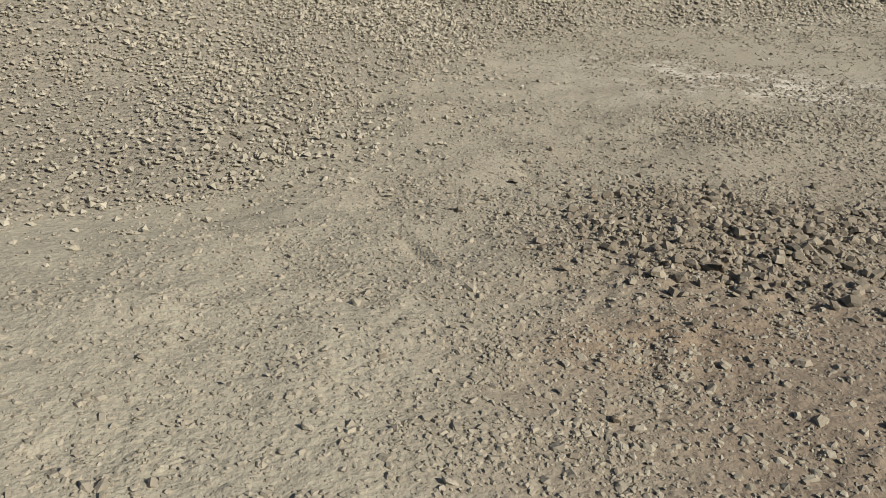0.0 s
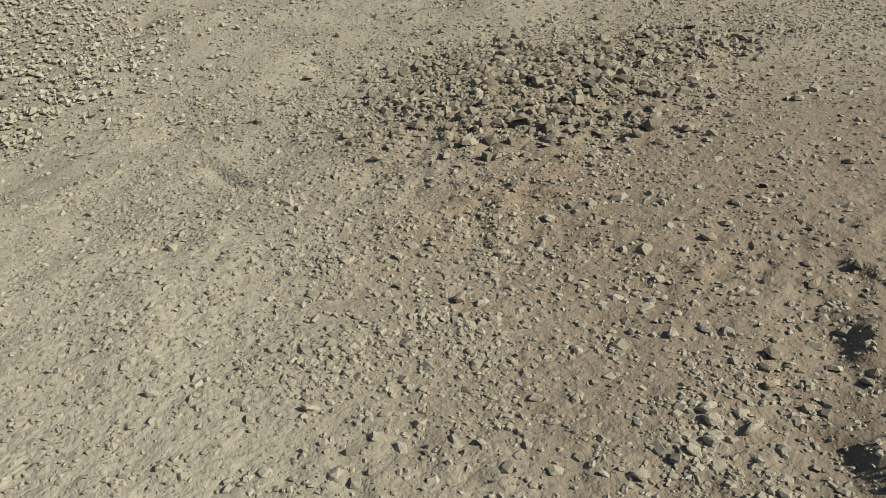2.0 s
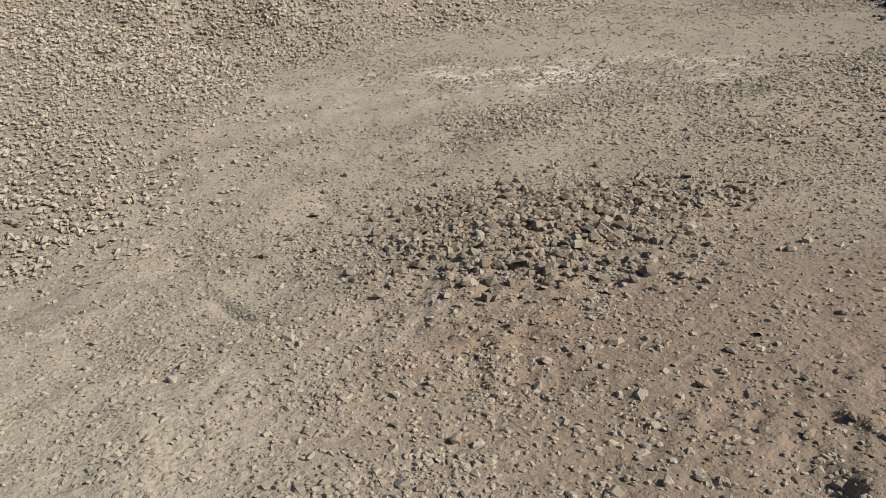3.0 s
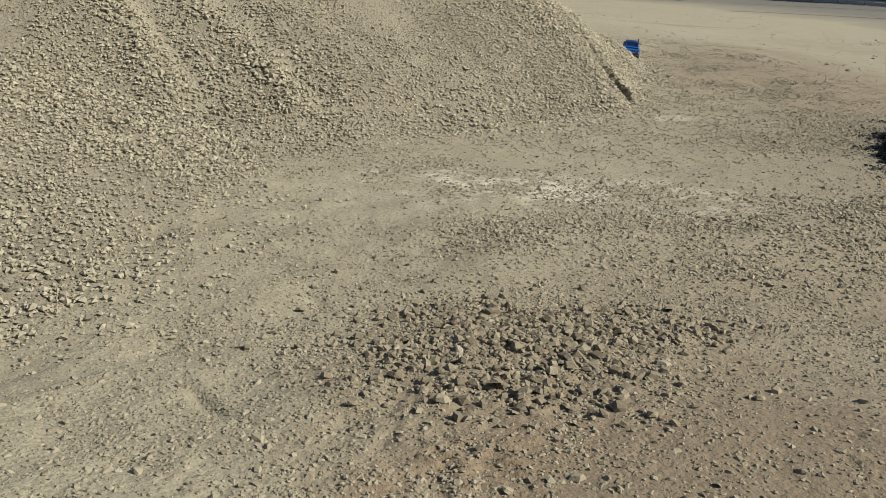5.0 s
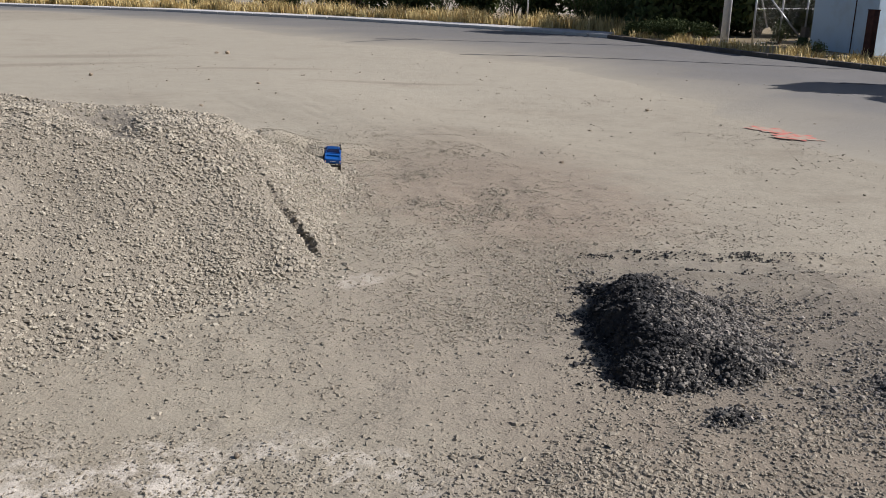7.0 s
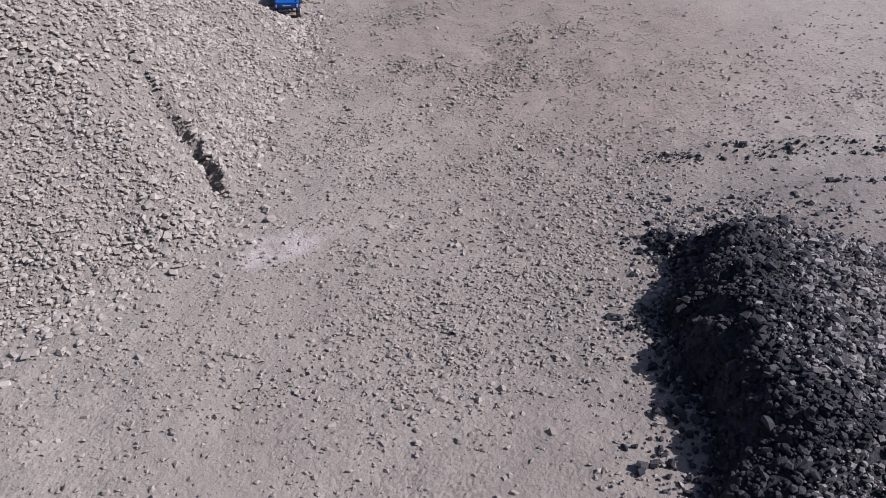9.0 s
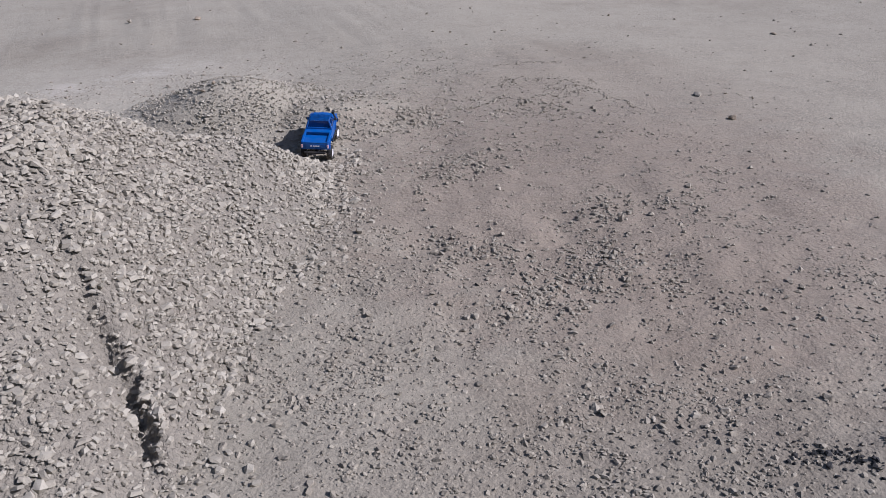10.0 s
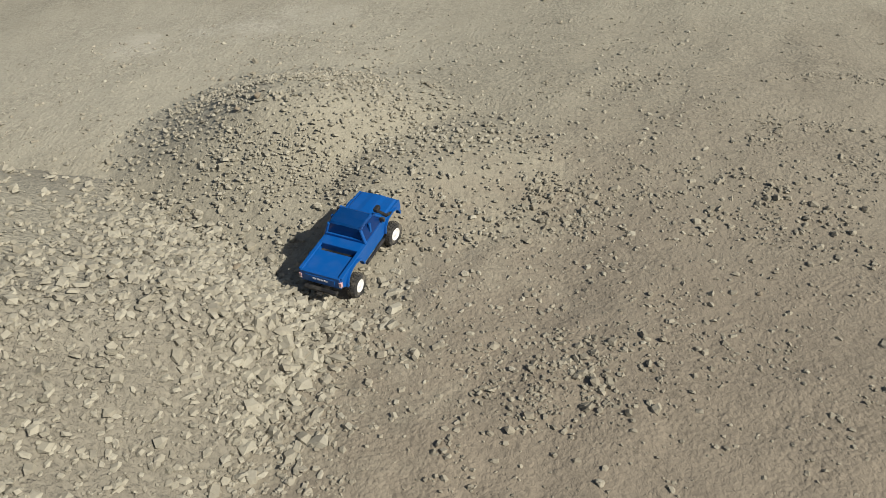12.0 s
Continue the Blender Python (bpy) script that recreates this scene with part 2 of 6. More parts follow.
heap_dust = HEAP_SOIL.mixc(HEAP_SOIL.calc("MULTIPLY", HEAP_SOIL.spot(2.5, 8.65, 1.1, 0.55, 0.1, 0.9, 1.0), 0.8), heap_dust, (0.40, 0.36, 0.27))
HEAP_SOIL.color(HEAP_SOIL.mixc(0.5, heap_dust, HEAP_SOIL.ramp(HEAP_SOIL.noise(60, 4), [(0.3, (0.5,) * 3), (0.65, (1.0,) * 3)]), "MULTIPLY"))
HEAP_SOIL.bump(HEAP_SOIL.ramp(HEAP_SOIL.noise(75.0, 3), [(0.45, (0.0,) * 3), (0.65, (1.0,) * 3)]), 0.007, 0.7)
HEAP_SOIL.bump(HEAP_SOIL.noise(40.0, 6), 0.01, 0.8)
HEAP_SOIL = HEAP_SOIL.m
GRAVEL = stone_material("heap_gravel", (0.31, 0.275, 0.204), (0.43, 0.387, 0.294))
GRIT = stone_material("ground_grit", (0.25, 0.217, 0.157), (0.37, 0.326, 0.242))
ROCK = stone_material("pale_rock", (0.34, 0.292, 0.212), (0.45, 0.397, 0.30))
CLOD = stone_material("earth_clod", (0.20, 0.155, 0.10), (0.32, 0.26, 0.18))
TAR = stone_material("asphalt_rubble", (0.012, 0.012, 0.011), (0.055, 0.052, 0.047))
CRUMB = stone_material("soil_crumbs", (0.175, 0.144, 0.1), (0.31, 0.264, 0.19))
# paler copy of TAR: dust plus the sun on the east side, as colour
TAR_LIT_DUSTY = stone_material("lit_dusty_asphalt_rubble", (0.075, 0.07, 0.06), (0.31, 0.28, 0.23))
TAR_FINES = Mat("asphalt_fines", 0.95)
# fines turn paler eastward: dust and sunlight mixed into one colour
tar_lit_dust = TAR_FINES.calc("MULTIPLY", TAR_FINES.spot(4.95, 4.72, 0.62, 0.95, 0.3, 0.7, 1.0), 0.8)
TAR_FINES.color(TAR_FINES.mixc(tar_lit_dust, TAR_FINES.ramp(TAR_FINES.noise(60.0, 4), [(0.3, (0.01, 0.01, 0.009)), (0.7, (0.04, 0.038, 0.034))]), TAR_FINES.ramp(TAR_FINES.noise(45.0, 4), [(0.3, (0.12, 0.108, 0.085)), (0.7, (0.25, 0.222, 0.168))])))
TAR_FINES.bump(TAR_FINES.noise(50.0, 5), 0.012, 0.8)
TAR_FINES = TAR_FINES.m


def mesh_object(name, verts, faces, material, smooth=False, parent=None, label=""):
    """An object from vertex and face arrays; all faces of one size."""
    verts, faces = np.asarray(verts, np.float32), np.asarray(faces, np.int32)
    me = bpy.data.meshes.new(name)
    n = faces.shape[1]
    me.vertices.add(len(verts))
    me.vertices.foreach_set("co", verts.ravel())
    me.loops.add(faces.size)
    me.loops.foreach_set("vertex_index", faces.ravel())
    me.polygons.add(len(faces))
    me.polygons.foreach_set("loop_start", np.arange(0, faces.size, n, dtype=np.int32))
    me.polygons.foreach_set("use_smooth", np.full(len(faces), smooth))
    me.update(calc_edges=True)
    me.materials.append(material)
    ob = new(name, me)
    if parent:
        ob.parent = parent
    return tagged(ob, label)


def part(name, bm, material, parent=None, label="", smooth=False):
    """Links a bmesh as one mesh object under a thing."""
    me = bpy.data.meshes.new(name)
    bm.normal_update()
    bm.to_mesh(me)
    bm.free()
    me.materials.append(material)
    if smooth:
        me.polygons.foreach_set("use_smooth", np.full(len(me.polygons), True))
    ob = new(name, me)
    if parent:
        ob.parent = parent
    return tagged(ob, label)


# ---- the shape of the land ----
def lattice(ix, iy, seed):
    h = (ix.astype(np.int64) * 374761393 + iy.astype(np.int64) * 668265263 + seed * 974711) & 0x7FFFFFFF
    h = ((h ^ (h >> 13)) * 1274126177) & 0x7FFFFFFF
    return ((h ^ (h >> 16)) & 0xFFFF) / 65535.0


def value_noise(x, y, scale, seed=0, octaves=3):
    out, amp, total = 0.0, 1.0, 0.0
    for o in range(octaves):
        u, v = x * scale * 2 ** o + 17.3 * o, y * scale * 2 ** o - 9.1 * o
        iu, iv = np.floor(u), np.floor(v)
        fu, fv = u - iu, v - iv
        fu, fv = fu * fu * (3 - 2 * fu), fv * fv * (3 - 2 * fv)
        a, b = lattice(iu, iv, seed + o), lattice(iu + 1, iv, seed + o)
        c, d = lattice(iu, iv + 1, seed + o), lattice(iu + 1, iv + 1, seed + o)
        out = out + amp * ((a * (1 - fu) + b * fu) * (1 - fv) + (c * (1 - fu) + d * fu) * fv - 0.5)
        total += amp
        amp *= 0.5
    return out / total


def smooth(a, b, v):
    t = np.clip((v - a) / (b - a), 0, 1)
    return t * t * (3 - 2 * t)


def bump_at(x, y, cx, cy, rx, ry, turn=0.0):
    c, s = math.cos(turn), math.sin(turn)
    u, v = ((x - cx) * c + (y - cy) * s) / rx, (-(x - cx) * s + (y - cy) * c) / ry
    return np.exp(-(u * u + v * v))


def crumble(x, y):
    """Bedded crumbs with crevices between them; stronger where the soil was turned over."""
    u, v = 0.83 * x + 0.56 * y, 0.83 * y - 0.56 * x
    torn = np.clip(0.24 + 0.9 * bump_at(x, y, 1.05, 2.58, 0.55, 0.40, 0.25) + 0.5 * bump_at(x, y, 0.75, 1.75, 0.7, 0.8) + 0.6 * bump_at(x, y, 1.15, 1.5, 0.3, 0.5) + 0.4 * bump_at(x, y, 3.0, 3.75, 1.1, 0.5, 0.25) + 0.3 * bump_at(x, y, 3.8, 6.0, 0.9, 0.9), 0, 1.2)
    fine = smooth(-0.12, 0.05, value_noise(u, v, 42.0, 101, 2)) - 0.6
    broad = smooth(-0.10, 0.06, value_noise(u, v, 19.0, 103, 2)) - 0.6
    where = 0.25 + 0.75 * smooth(-0.12, 0.16, value_noise(x, y, 3.0, 105))
    lumpy = 0.8 * bump_at(x, y, 4.7, 7.4, 0.8, 1.1, 0.2) + 0.5 * bump_at(x, y, 5.0, 4.4, 0.8, 0.9)
    hummocks = 0.011 * (smooth(-0.10, 0.16, value_noise(u, v, 9.0, 107, 4)) - 0.4) * lumpy
    return torn * where * (0.005 * fine + 0.006 * broad) + hummocks


BANKS = (((0.985, 1.39, 1.035, 1.50), 0.018), ((0.875, 1.225, 0.89, 1.35), 0.017))


def plain(x, y):
    """The trodden ground: a shallow dip that the lane runs through."""
    x, y = np.asarray(x, float), np.asarray(y, float)
    near = (1 - smooth(4.6, 8.2, x)) * (1 - smooth(10.0, 24.0, y)) * smooth(-3.0, 0.5, y)
    z = -0.09 + near * (0.0085 * (np.clip(y, 0.5, 9.6) - 4.8) ** 2 + 0.085 * (1 - smooth(1.9, 2.9, y)))
    close = smooth(-6, -1, x) * (1 - smooth(6.5, 8.3, x)) * (1 - smooth(12, 16, y)) * smooth(-3, 0, y)
    z = z + close * (0.035 * value_noise(x, y, 1.1, 3) + 0.022 * value_noise(x, y, 5.0, 5) * (0.4 + 1.2 * smooth(-0.15, 0.15, value_noise(x, y, 0.8, 6))))
    # heaped rubble, a turned-over bank and ruts
    z = z + 0.05 * bump_at(x, y, 1.02, 2.62, 0.42, 0.30, 0.2) + 0.03 * bump_at(x, y, 1.55, 3.75, 0.45, 0.2, 0.1)
    z = z + 0.03 * bump_at(x, y, 2.9, 3.75, 0.9, 0.25, 0.25)
    z = z + close * crumble(x, y)
    for (ax, ay, bx, by), high in BANKS:
        d = math.hypot(bx - ax, by - ay)
        ux, uy = (bx - ax) / d, (by - ay) / d
        s, t = (x - ax) * ux + (y - ay) * uy, (x - ax) * uy - (y - ay) * ux + 0.035 * value_noise(x, y, 13.0, 21)
        bank = smooth(-0.02, 0.02, t) * np.exp(-np.clip(t, 0, 9) / 0.10) - 0.25 * np.exp(-((t + 0.03) / 0.03) ** 2)
        z = z + high * bank * smooth(-0.05, 0.05, s) * (1 - smooth(d - 0.05, d + 0.05, s)) * (0.8 + 1.4 * value_noise(x, y, 22.0, 35, 2))
    for (ax, ay, bx, by), deep, wide in (((0.53, 3.27, 0.60, 2.95), 0.014, 0.02), ((0.20, 2.64, 0.37, 2.22), 0.012, 0.02), ((0.1, 3.9, 1.4, 4.5), 0.005, 0.05), ((4.65, 6.12, 7.2, 4.95), -0.03, 0.05), ((4.6, 5.7, 7.0, 4.6), -0.02, 0.06)):
        d = math.hypot(bx - ax, by - ay)
        ux, uy = (bx - ax) / d, (by - ay) / d
        s, t = (x - ax) * ux + (y - ay) * uy, (x - ax) * uy - (y - ay) * ux + 0.06 * value_noise(x, y, 2.0, 8)
        z = z - deep * np.exp(-(t / wide) ** 2) * smooth(0, 0.2, s) * (1 - smooth(d - 0.2, d, s))
    return z


def soft_min(values, k):
    v = np.stack(values)
    return -k * np.log(np.exp(-v / k).sum(0))


SLIDES = ((0.08, 6.6, 0.88, 5.58, 0.08), (-0.34, 6.42, 0.22, 5.46, 0.06))


def slide(x, y):
    """Chutes down the heap's face where fines ran off, and the ribs between them."""
    low, rib = 0.0, 0.0
    for ax, ay, bx, by, wide in SLIDES:
        d = math.hypot(bx - ax, by - ay)
        ux, uy = (bx - ax) / d, (by - ay) / d
        s, t = (x - ax) * ux + (y - ay) * uy, (x - ax) * uy - (y - ay) * ux + 0.05 * value_noise(x, y, 4.0, 23)
        on = smooth(-0.2, 0.15, s) * (1 - smooth(d - 0.25, d + 0.05, s))
        low, rib = low + on * np.exp(-(t / wide) ** 2), rib + on * np.exp(-((t - 0.17) / 0.09) ** 2)
    return low, rib


def heap_height(x, y):
    """Height of the tipped gravel over the ground; below 0 where there is none."""
    wob = 0.16 * value_noise(x, y, 1.3, 11) + 0.06 * value_noise(x, y, 5.0, 12)
    south = ((x - 0.35) * -0.438 + (y - 5.15) * 0.899 + wob) * 0.60
    east = ((x - 3.0) * -0.915 + (y - 6.50) * 0.404 + wob) * 0.82
    north = (9.2 - y + 0.04 * x + wob) * 0.72
    north_east = ((3.62 - x) * 0.62 + (8.74 - y) * 0.785 + 0.8 * wob) * 0.58
    top = 0.72 + 0.065 * np.clip(2.3 - x, -1, 4) + 0.12 * value_noise(x, y, 0.9, 14) - 0.06 * np.exp(-((x - 1.98) / 0.2) ** 2)
    west_end = (x + 3.4 - 0.25 * np.abs(y - 6.5) + 2.0 * wob) * 0.62
    main = soft_min([south, east, north, north_east, top, west_end], 0.035)
    # the scarp beside the washed-out rut
    s = (x - 3.03) * -0.27 + (y - 6.58) * 0.963
    t = (x - 3.03) * 0.963 + (y - 6.58) * 0.27 + 0.08 * value_noise(x, y, 5.0, 17) + 0.05 * value_noise(x, y, 17.0, 18)
    run = smooth(0.0, 0.12, s) * (1 - 0.6 * smooth(0.42, 0.6, s)) * (1 - smooth(0.65, 1.0, s)) * (0.55 + 0.45 * smooth(-0.25, 0.05, value_noise(x, y, 9.0, 20)))
    main = main + run * (0.064 * smooth(-0.024, 0.024, t) * np.exp(-np.clip(t, 0, 9) / 0.3) - 0.038 * np.exp(-(np.clip(t, -9, 0) / 0.05) ** 2) * (1 - smooth(-0.02, 0.02, t))) * (0.9 + 0.5 * value_noise(x, y, 5.0, 19))
    lobe = ((x + 0.6) * -0.923 + (y - 2.44) * 0.385 + 0.5 * wob) * 0.34
    lobe = lobe + 0.07 * bump_at(x, y, -0.2, 3.0, 0.3, 0.5)
    lobe = soft_min([lobe, 0.85 + 0 * x, (y - 1.2 + wob) * 0.5, (9.2 - y + 0.04 * x + wob) * 0.6, west_end], 0.03)
    out = np.maximum(main, lobe)
    fluting = 0.03 * value_noise(x * 0.9 + y * 0.44, (y * 0.9 - x * 0.44) * 0.25, 3.5, 15)
    low, rib = slide(x, y)
    return out + (0.05 * value_noise(x, y, 2.6, 16) * smooth(0.0, 0.3, out) + (fluting - 0.028 * low + 0.025 * rib) * smooth(0.05, 0.2, out))


def mound_height(x, y):
    r = np.hypot((x - 3.55) * 0.95, y - 9.42) + 0.14 * value_noise(x, y, 2.0, 41)
    a = 0.19 * np.exp(-(r / 0.38) ** 2) - 0.014
    b = 0.10 * np.exp(-((x - 3.95) / 0.38) ** 2 - ((y - 9.2) / 0.3) ** 2) - 0.014 + 0.03 * value_noise(x, y, 3.0, 42)
    return np.maximum(soft_min([a, 0.215 + 0.05 * value_noise(x, y, 5.0, 43)], 0.02), b)


def tar_height(x, y):
    u, v = (x - 4.33) * 0.93 - (y - 5.0) * 0.36, (x - 4.33) * 0.36 + (y - 5.0) * 0.93
    wob = 0.13 * value_noise(x, y, 3.2, 51) + 0.10 * value_noise(x, y, 9.0, 52)
    west = (u + 0.42 - 0.12 * v + 1.7 * wob) * 0.95
    corner = (0.54 * u + 0.84 * v + 0.86 + wob) * 0.9
    east = (0.40 - u + 1.9 * wob) * 0.36
    ends = (0.68 - 0.5 * np.clip(u, 0, 1) - np.abs(v + 0.13) + wob) * 0.85
    a = soft_min([west, east, ends, corner, 0.185 + 0 * x], 0.025)
    b = 0.11 - 0.38 * np.hypot(x - 4.75, (y - 3.85) * 1.4) + 0.1 * wob
    c = 0.045 - 0.42 * np.hypot(x - 3.80, (y - 4.04) * 1.5) + 0.25 * wob
    return np.maximum.reduce([a, b, c])


def land(x, y):
    """Top of everything loose: ground, gravel heap, mound and rubble."""
    return plain(x, y) + np.maximum.reduce([heap_height(x, y), mound_height(x, y), tar_height(x, y), 0 * x])


def spaced(lo, hi, step, far, grow=1.25, fine=None):
    """Even steps from lo to hi, then ever wider ones out to far on both sides."""
    mid = list(np.arange(lo, hi + step / 2, step))
    if fine:
        mid = [m for m in mid if not fine[0] - step / 2 < m < fine[1] + step / 2] + list(np.arange(fine[0], fine[1], fine[2]))
        mid.sort()
    d, up, down = step, [], []
    a, b = hi, lo
    while a < far or b > -far:
        d *= grow
        a, b = a + d, b - d
        up.append(a), down.append(b)
    return np.array(down[::-1] + mid + up)


def grid_faces(nx, ny):
    i = np.arange(nx * ny).reshape(ny, nx)
    return np.stack([i[:-1, :-1], i[:-1, 1:], i[1:, 1:], i[1:, :-1]], -1).reshape(-1, 4)


def sheet(name, xs, ys, height, material, keep=None, parent=None):
    x, y = np.meshgrid(xs, ys)
    z = height(x, y)
    faces = grid_faces(len(xs), len(ys))
    verts = np.stack([x, y, z], -1).reshape(-1, 3)
    if keep is not None:
        ok = keep(x, y).ravel()
        faces = faces[ok[faces].any(1)]
        used = np.unique(faces)
        back = np.zeros(len(verts), np.int64)
        back[used] = np.arange(len(used))
        verts, faces = verts[used], back[faces]
    return mesh_object(name, verts, faces, material, True, parent)


ground = sheet("ground", spaced(-1.0, 5.6, 0.024, 900, fine=(-0.2, 1.5, 0.0075)), spaced(0.9, 9.8, 0.024, 900, fine=(1.2, 2.95, 0.0075)), plain, EARTH)
tagged(ground, "dusty tan earth lot with grit and faint ruts", "ground", kind="structure")


def pile(name, bounds, step, height, material):
    x0, x1, y0, y1 = bounds
    f = lambda x, y: plain(x, y) + np.where(height(x, y) > 0, height(x, y), np.maximum(4 * height(x, y), -0.05)) - 0.004
    return sheet(name, np.arange(x0, x1, step), np.arange(y0, y1, step), f, material, lambda x, y: height(x, y) > -0.012)


gravel_heap = pile("spoil_heap", (-3.8, 4.6, 0.9, 10.0), 0.025, heap_height, HEAP_SOIL)
tagged(gravel_heap, "long tipped heap of pale crushed gravel with a washed-out rut", "gravel heap")
gravel_mound = pile("spoil_mound", (2.0, 5.2, 8.0, 10.6), 0.03, mound_height, EARTH)
tagged(gravel_mound, "low spilled mound of grey gravel behind the heap", "gravel mound")
tar_pile = pile("asphalt_pile", (3.3, 6.0, 3.2, 6.3), 0.025, tar_height, TAR_FINES)
tagged(tar_pile, "small steep pile of black broken asphalt rubble", "rubble pile")

# ---- loose stones ----
PHI = (1 + 5 ** 0.5) / 2
ICO = np.array([(-1, PHI, 0), (1, PHI, 0), (-1, -PHI, 0), (1, -PHI, 0), (0, -1, PHI), (0, 1, PHI), (0, -1, -PHI), (0, 1, -PHI), (PHI, 0, -1), (PHI, 0, 1), (-PHI, 0, -1), (-PHI, 0, 1)]) / 1.902
ICO_F = np.array([(0, 11, 5), (0, 5, 1), (0, 1, 7), (0, 7, 10), (0, 10, 11), (1, 5, 9), (5, 11, 4), (11, 10, 2), (10, 7, 6), (7, 1, 8), (3, 9, 4), (3, 4, 2), (3, 2, 6), (3, 6, 8), (3, 8, 9), (4, 9, 5), (2, 4, 11), (6, 2, 10), (8, 6, 7), (9, 8, 1)])
FIVE = np.arange(5) * 2 * np.pi / 5
BLOCK = np.concatenate([np.stack([np.cos(FIVE), np.sin(FIVE), 0 * FIVE - 0.15], -1), np.stack([0.78 * np.cos(FIVE[:3] * 5 / 3 + 0.4), 0.78 * np.sin(FIVE[:3] * 5 / 3 + 0.4), 0 * FIVE[:3] + 0.62], -1), [(0, 0, -0.8)]])
BLOCK_F = np.array([(0, 1, 5), (1, 6, 5), (1, 2, 6), (2, 3, 6), (3, 7, 6), (3, 4, 7), (4, 0, 7), (0, 5, 7), (5, 6, 7), (1, 0, 8), (2, 1, 8), (3, 2, 8), (4, 3, 8), (0, 4, 8)])
FOUR = np.arange(4) * np.pi / 2 + 0.5
CAP = np.concatenate([np.stack([np.cos(FIVE), np.sin(FIVE), 0 * FIVE - 0.4], -1), np.stack([0.74 * np.cos(FOUR), 0.74 * np.sin(FOUR), 0 * FOUR + 0.5], -1)])
CAP_F = np.array([(0, 1, 5), (1, 6, 5), (1, 2, 6), (2, 7, 6), (2, 3, 7), (3, 8, 7), (3, 4, 8), (4, 0, 8), (0, 5, 8), (5, 6, 7), (5, 7, 8)])
GRAIN = np.array([(1, 0, -0.2), (0, 1, -0.2), (-1, 0, -0.2), (0, -1, -0.2), (0.25, 0.2, 0.62)], float)
GRAIN_F = np.array([(0, 1, 4), (1, 2, 4), (2, 3, 4), (3, 0, 4)])
OCT = np.array([(1, 0, 0), (-1, 0, 0), (0, 1, 0), (0, -1, 0), (0, 0, 1), (0, 0, -1)], float)
OCT_F = np.array([(0, 2, 4), (2, 1, 4), (1, 3, 4), (3, 0, 4), (2, 0, 5), (1, 2, 5), (3, 1, 5), (0, 3, 5)])


def turns(n, tilt):
    """n random rotations: any heading, and a tilt of about that many radians."""
    a, b, c = rng.uniform(0, 2 * np.pi, n), rng.normal(0, tilt, n), rng.normal(0, tilt, n)
    def axis(t, i, j):
        m = np.zeros((n, 3, 3))
        m[:, 0, 0] = m[:, 1, 1] = m[:, 2, 2] = 1
        m[:, i, i] = m[:, j, j] = np.cos(t)
        m[:, i, j], m[:, j, i] = -np.sin(t), np.sin(t)
        return m
    return axis(b, 1, 2) @ axis(c, 0, 2) @ axis(a, 0, 1)


SHAPES = {"block": (BLOCK, BLOCK_F), "cap": (CAP, CAP_F), "grain": (GRAIN, GRAIN_F), "chip": (OCT, OCT_F)}


def stones(x, y, size, shape="cap", sink=0.25, height=land, angular=0.2, flat=0.68, tilt=0.32):
    """Vertices and faces of one stone at each place, half-width size, bedded in the land."""
    base, faces = SHAPES[shape]
    n = len(x)
    v = base[None] * (1 + rng.uniform(-angular, angular, (n, len(base), 1)))
    v = v + rng.uniform(-0.13, 0.13, v.shape)
    v = v * np.stack([rng.uniform(0.85, 1.35, n), rng.uniform(0.65, 1.0, n), rng.uniform(flat - 0.2, flat + 0.2, n)], -1)[:, None]
    v = np.einsum("nij,nkj->nki", turns(n, tilt), v) * size[:, None, None]
    v = v + np.stack([x, y, height(x, y) + size * (flat - 0.1 - sink * 1.5)], -1)[:, None]
    f = faces[None] + (np.arange(n) * len(base))[:, None, None]
    return v.reshape(-1, 3), f.reshape(-1, 3)


def strew(n, bounds, chance):
    """About n places inside bounds, thinned by chance(x, y)."""
    x, y = rng.uniform(bounds[0], bounds[1], n), rng.uniform(bounds[2], bounds[3], n)
    ok = rng.uniform(0, 1, n) < chance(x, y)
    return x[ok], y[ok]


def patchy(x, y, scale, seed):
    return smooth(-0.2, 0.22, value_noise(x, y, scale, seed))


def on_heap(x, y):
    h = heap_height(x, y)
    apron = np.maximum(smooth(-0.045, 0.02, h), 0.42 * smooth(-0.26, 0.0, h) ** 1.5 * patchy(x, y, 3.0, 64))
    streak = value_noise(x * 0.9 + y * 0.44, (y * 0.9 - x * 0.44) * 0.22, 2.4, 61)
    bare = 0.5 + 0.5 * smooth(-0.16, 0.1, streak + 0.5 * value_noise(x, y, 4.0, 63))
    low, rib = slide(x, y)
    bare = bare * (1 - 0.84 * smooth(0.36, 0.54, h) * (1 - smooth(2.0, 2.5, x)) * (1 - 0.8 * smooth(0.02, 0.14, streak + 0.3 * value_noise(x, y, 6.0, 65))) * (1 - smooth(0.68, 0.74, h - 0.065 * np.clip(2.3 - x, -1, 4))))
    bare = np.clip(bare * (1 - 0.65 * low) + 0.5 * rib, 0, 1)
    return apron * bare * (0.35 + 0.65 * smooth(-1.9, -1.0, x)) * (1 - 0.85 * smooth(8.1, 8.5, y) * (1 - smooth(2.9, 3.4, x)))


def stuff(name, layers, material, label, category, parent=None):
    vs, fs, at = [], [], 0
    for v, f in layers:
        vs.append(v), fs.append(f + at)
        at += len(v)
    return tagged(mesh_object(name, np.concatenate(vs), np.concatenate(fs), material, False, parent), label, category, kind="stuff")


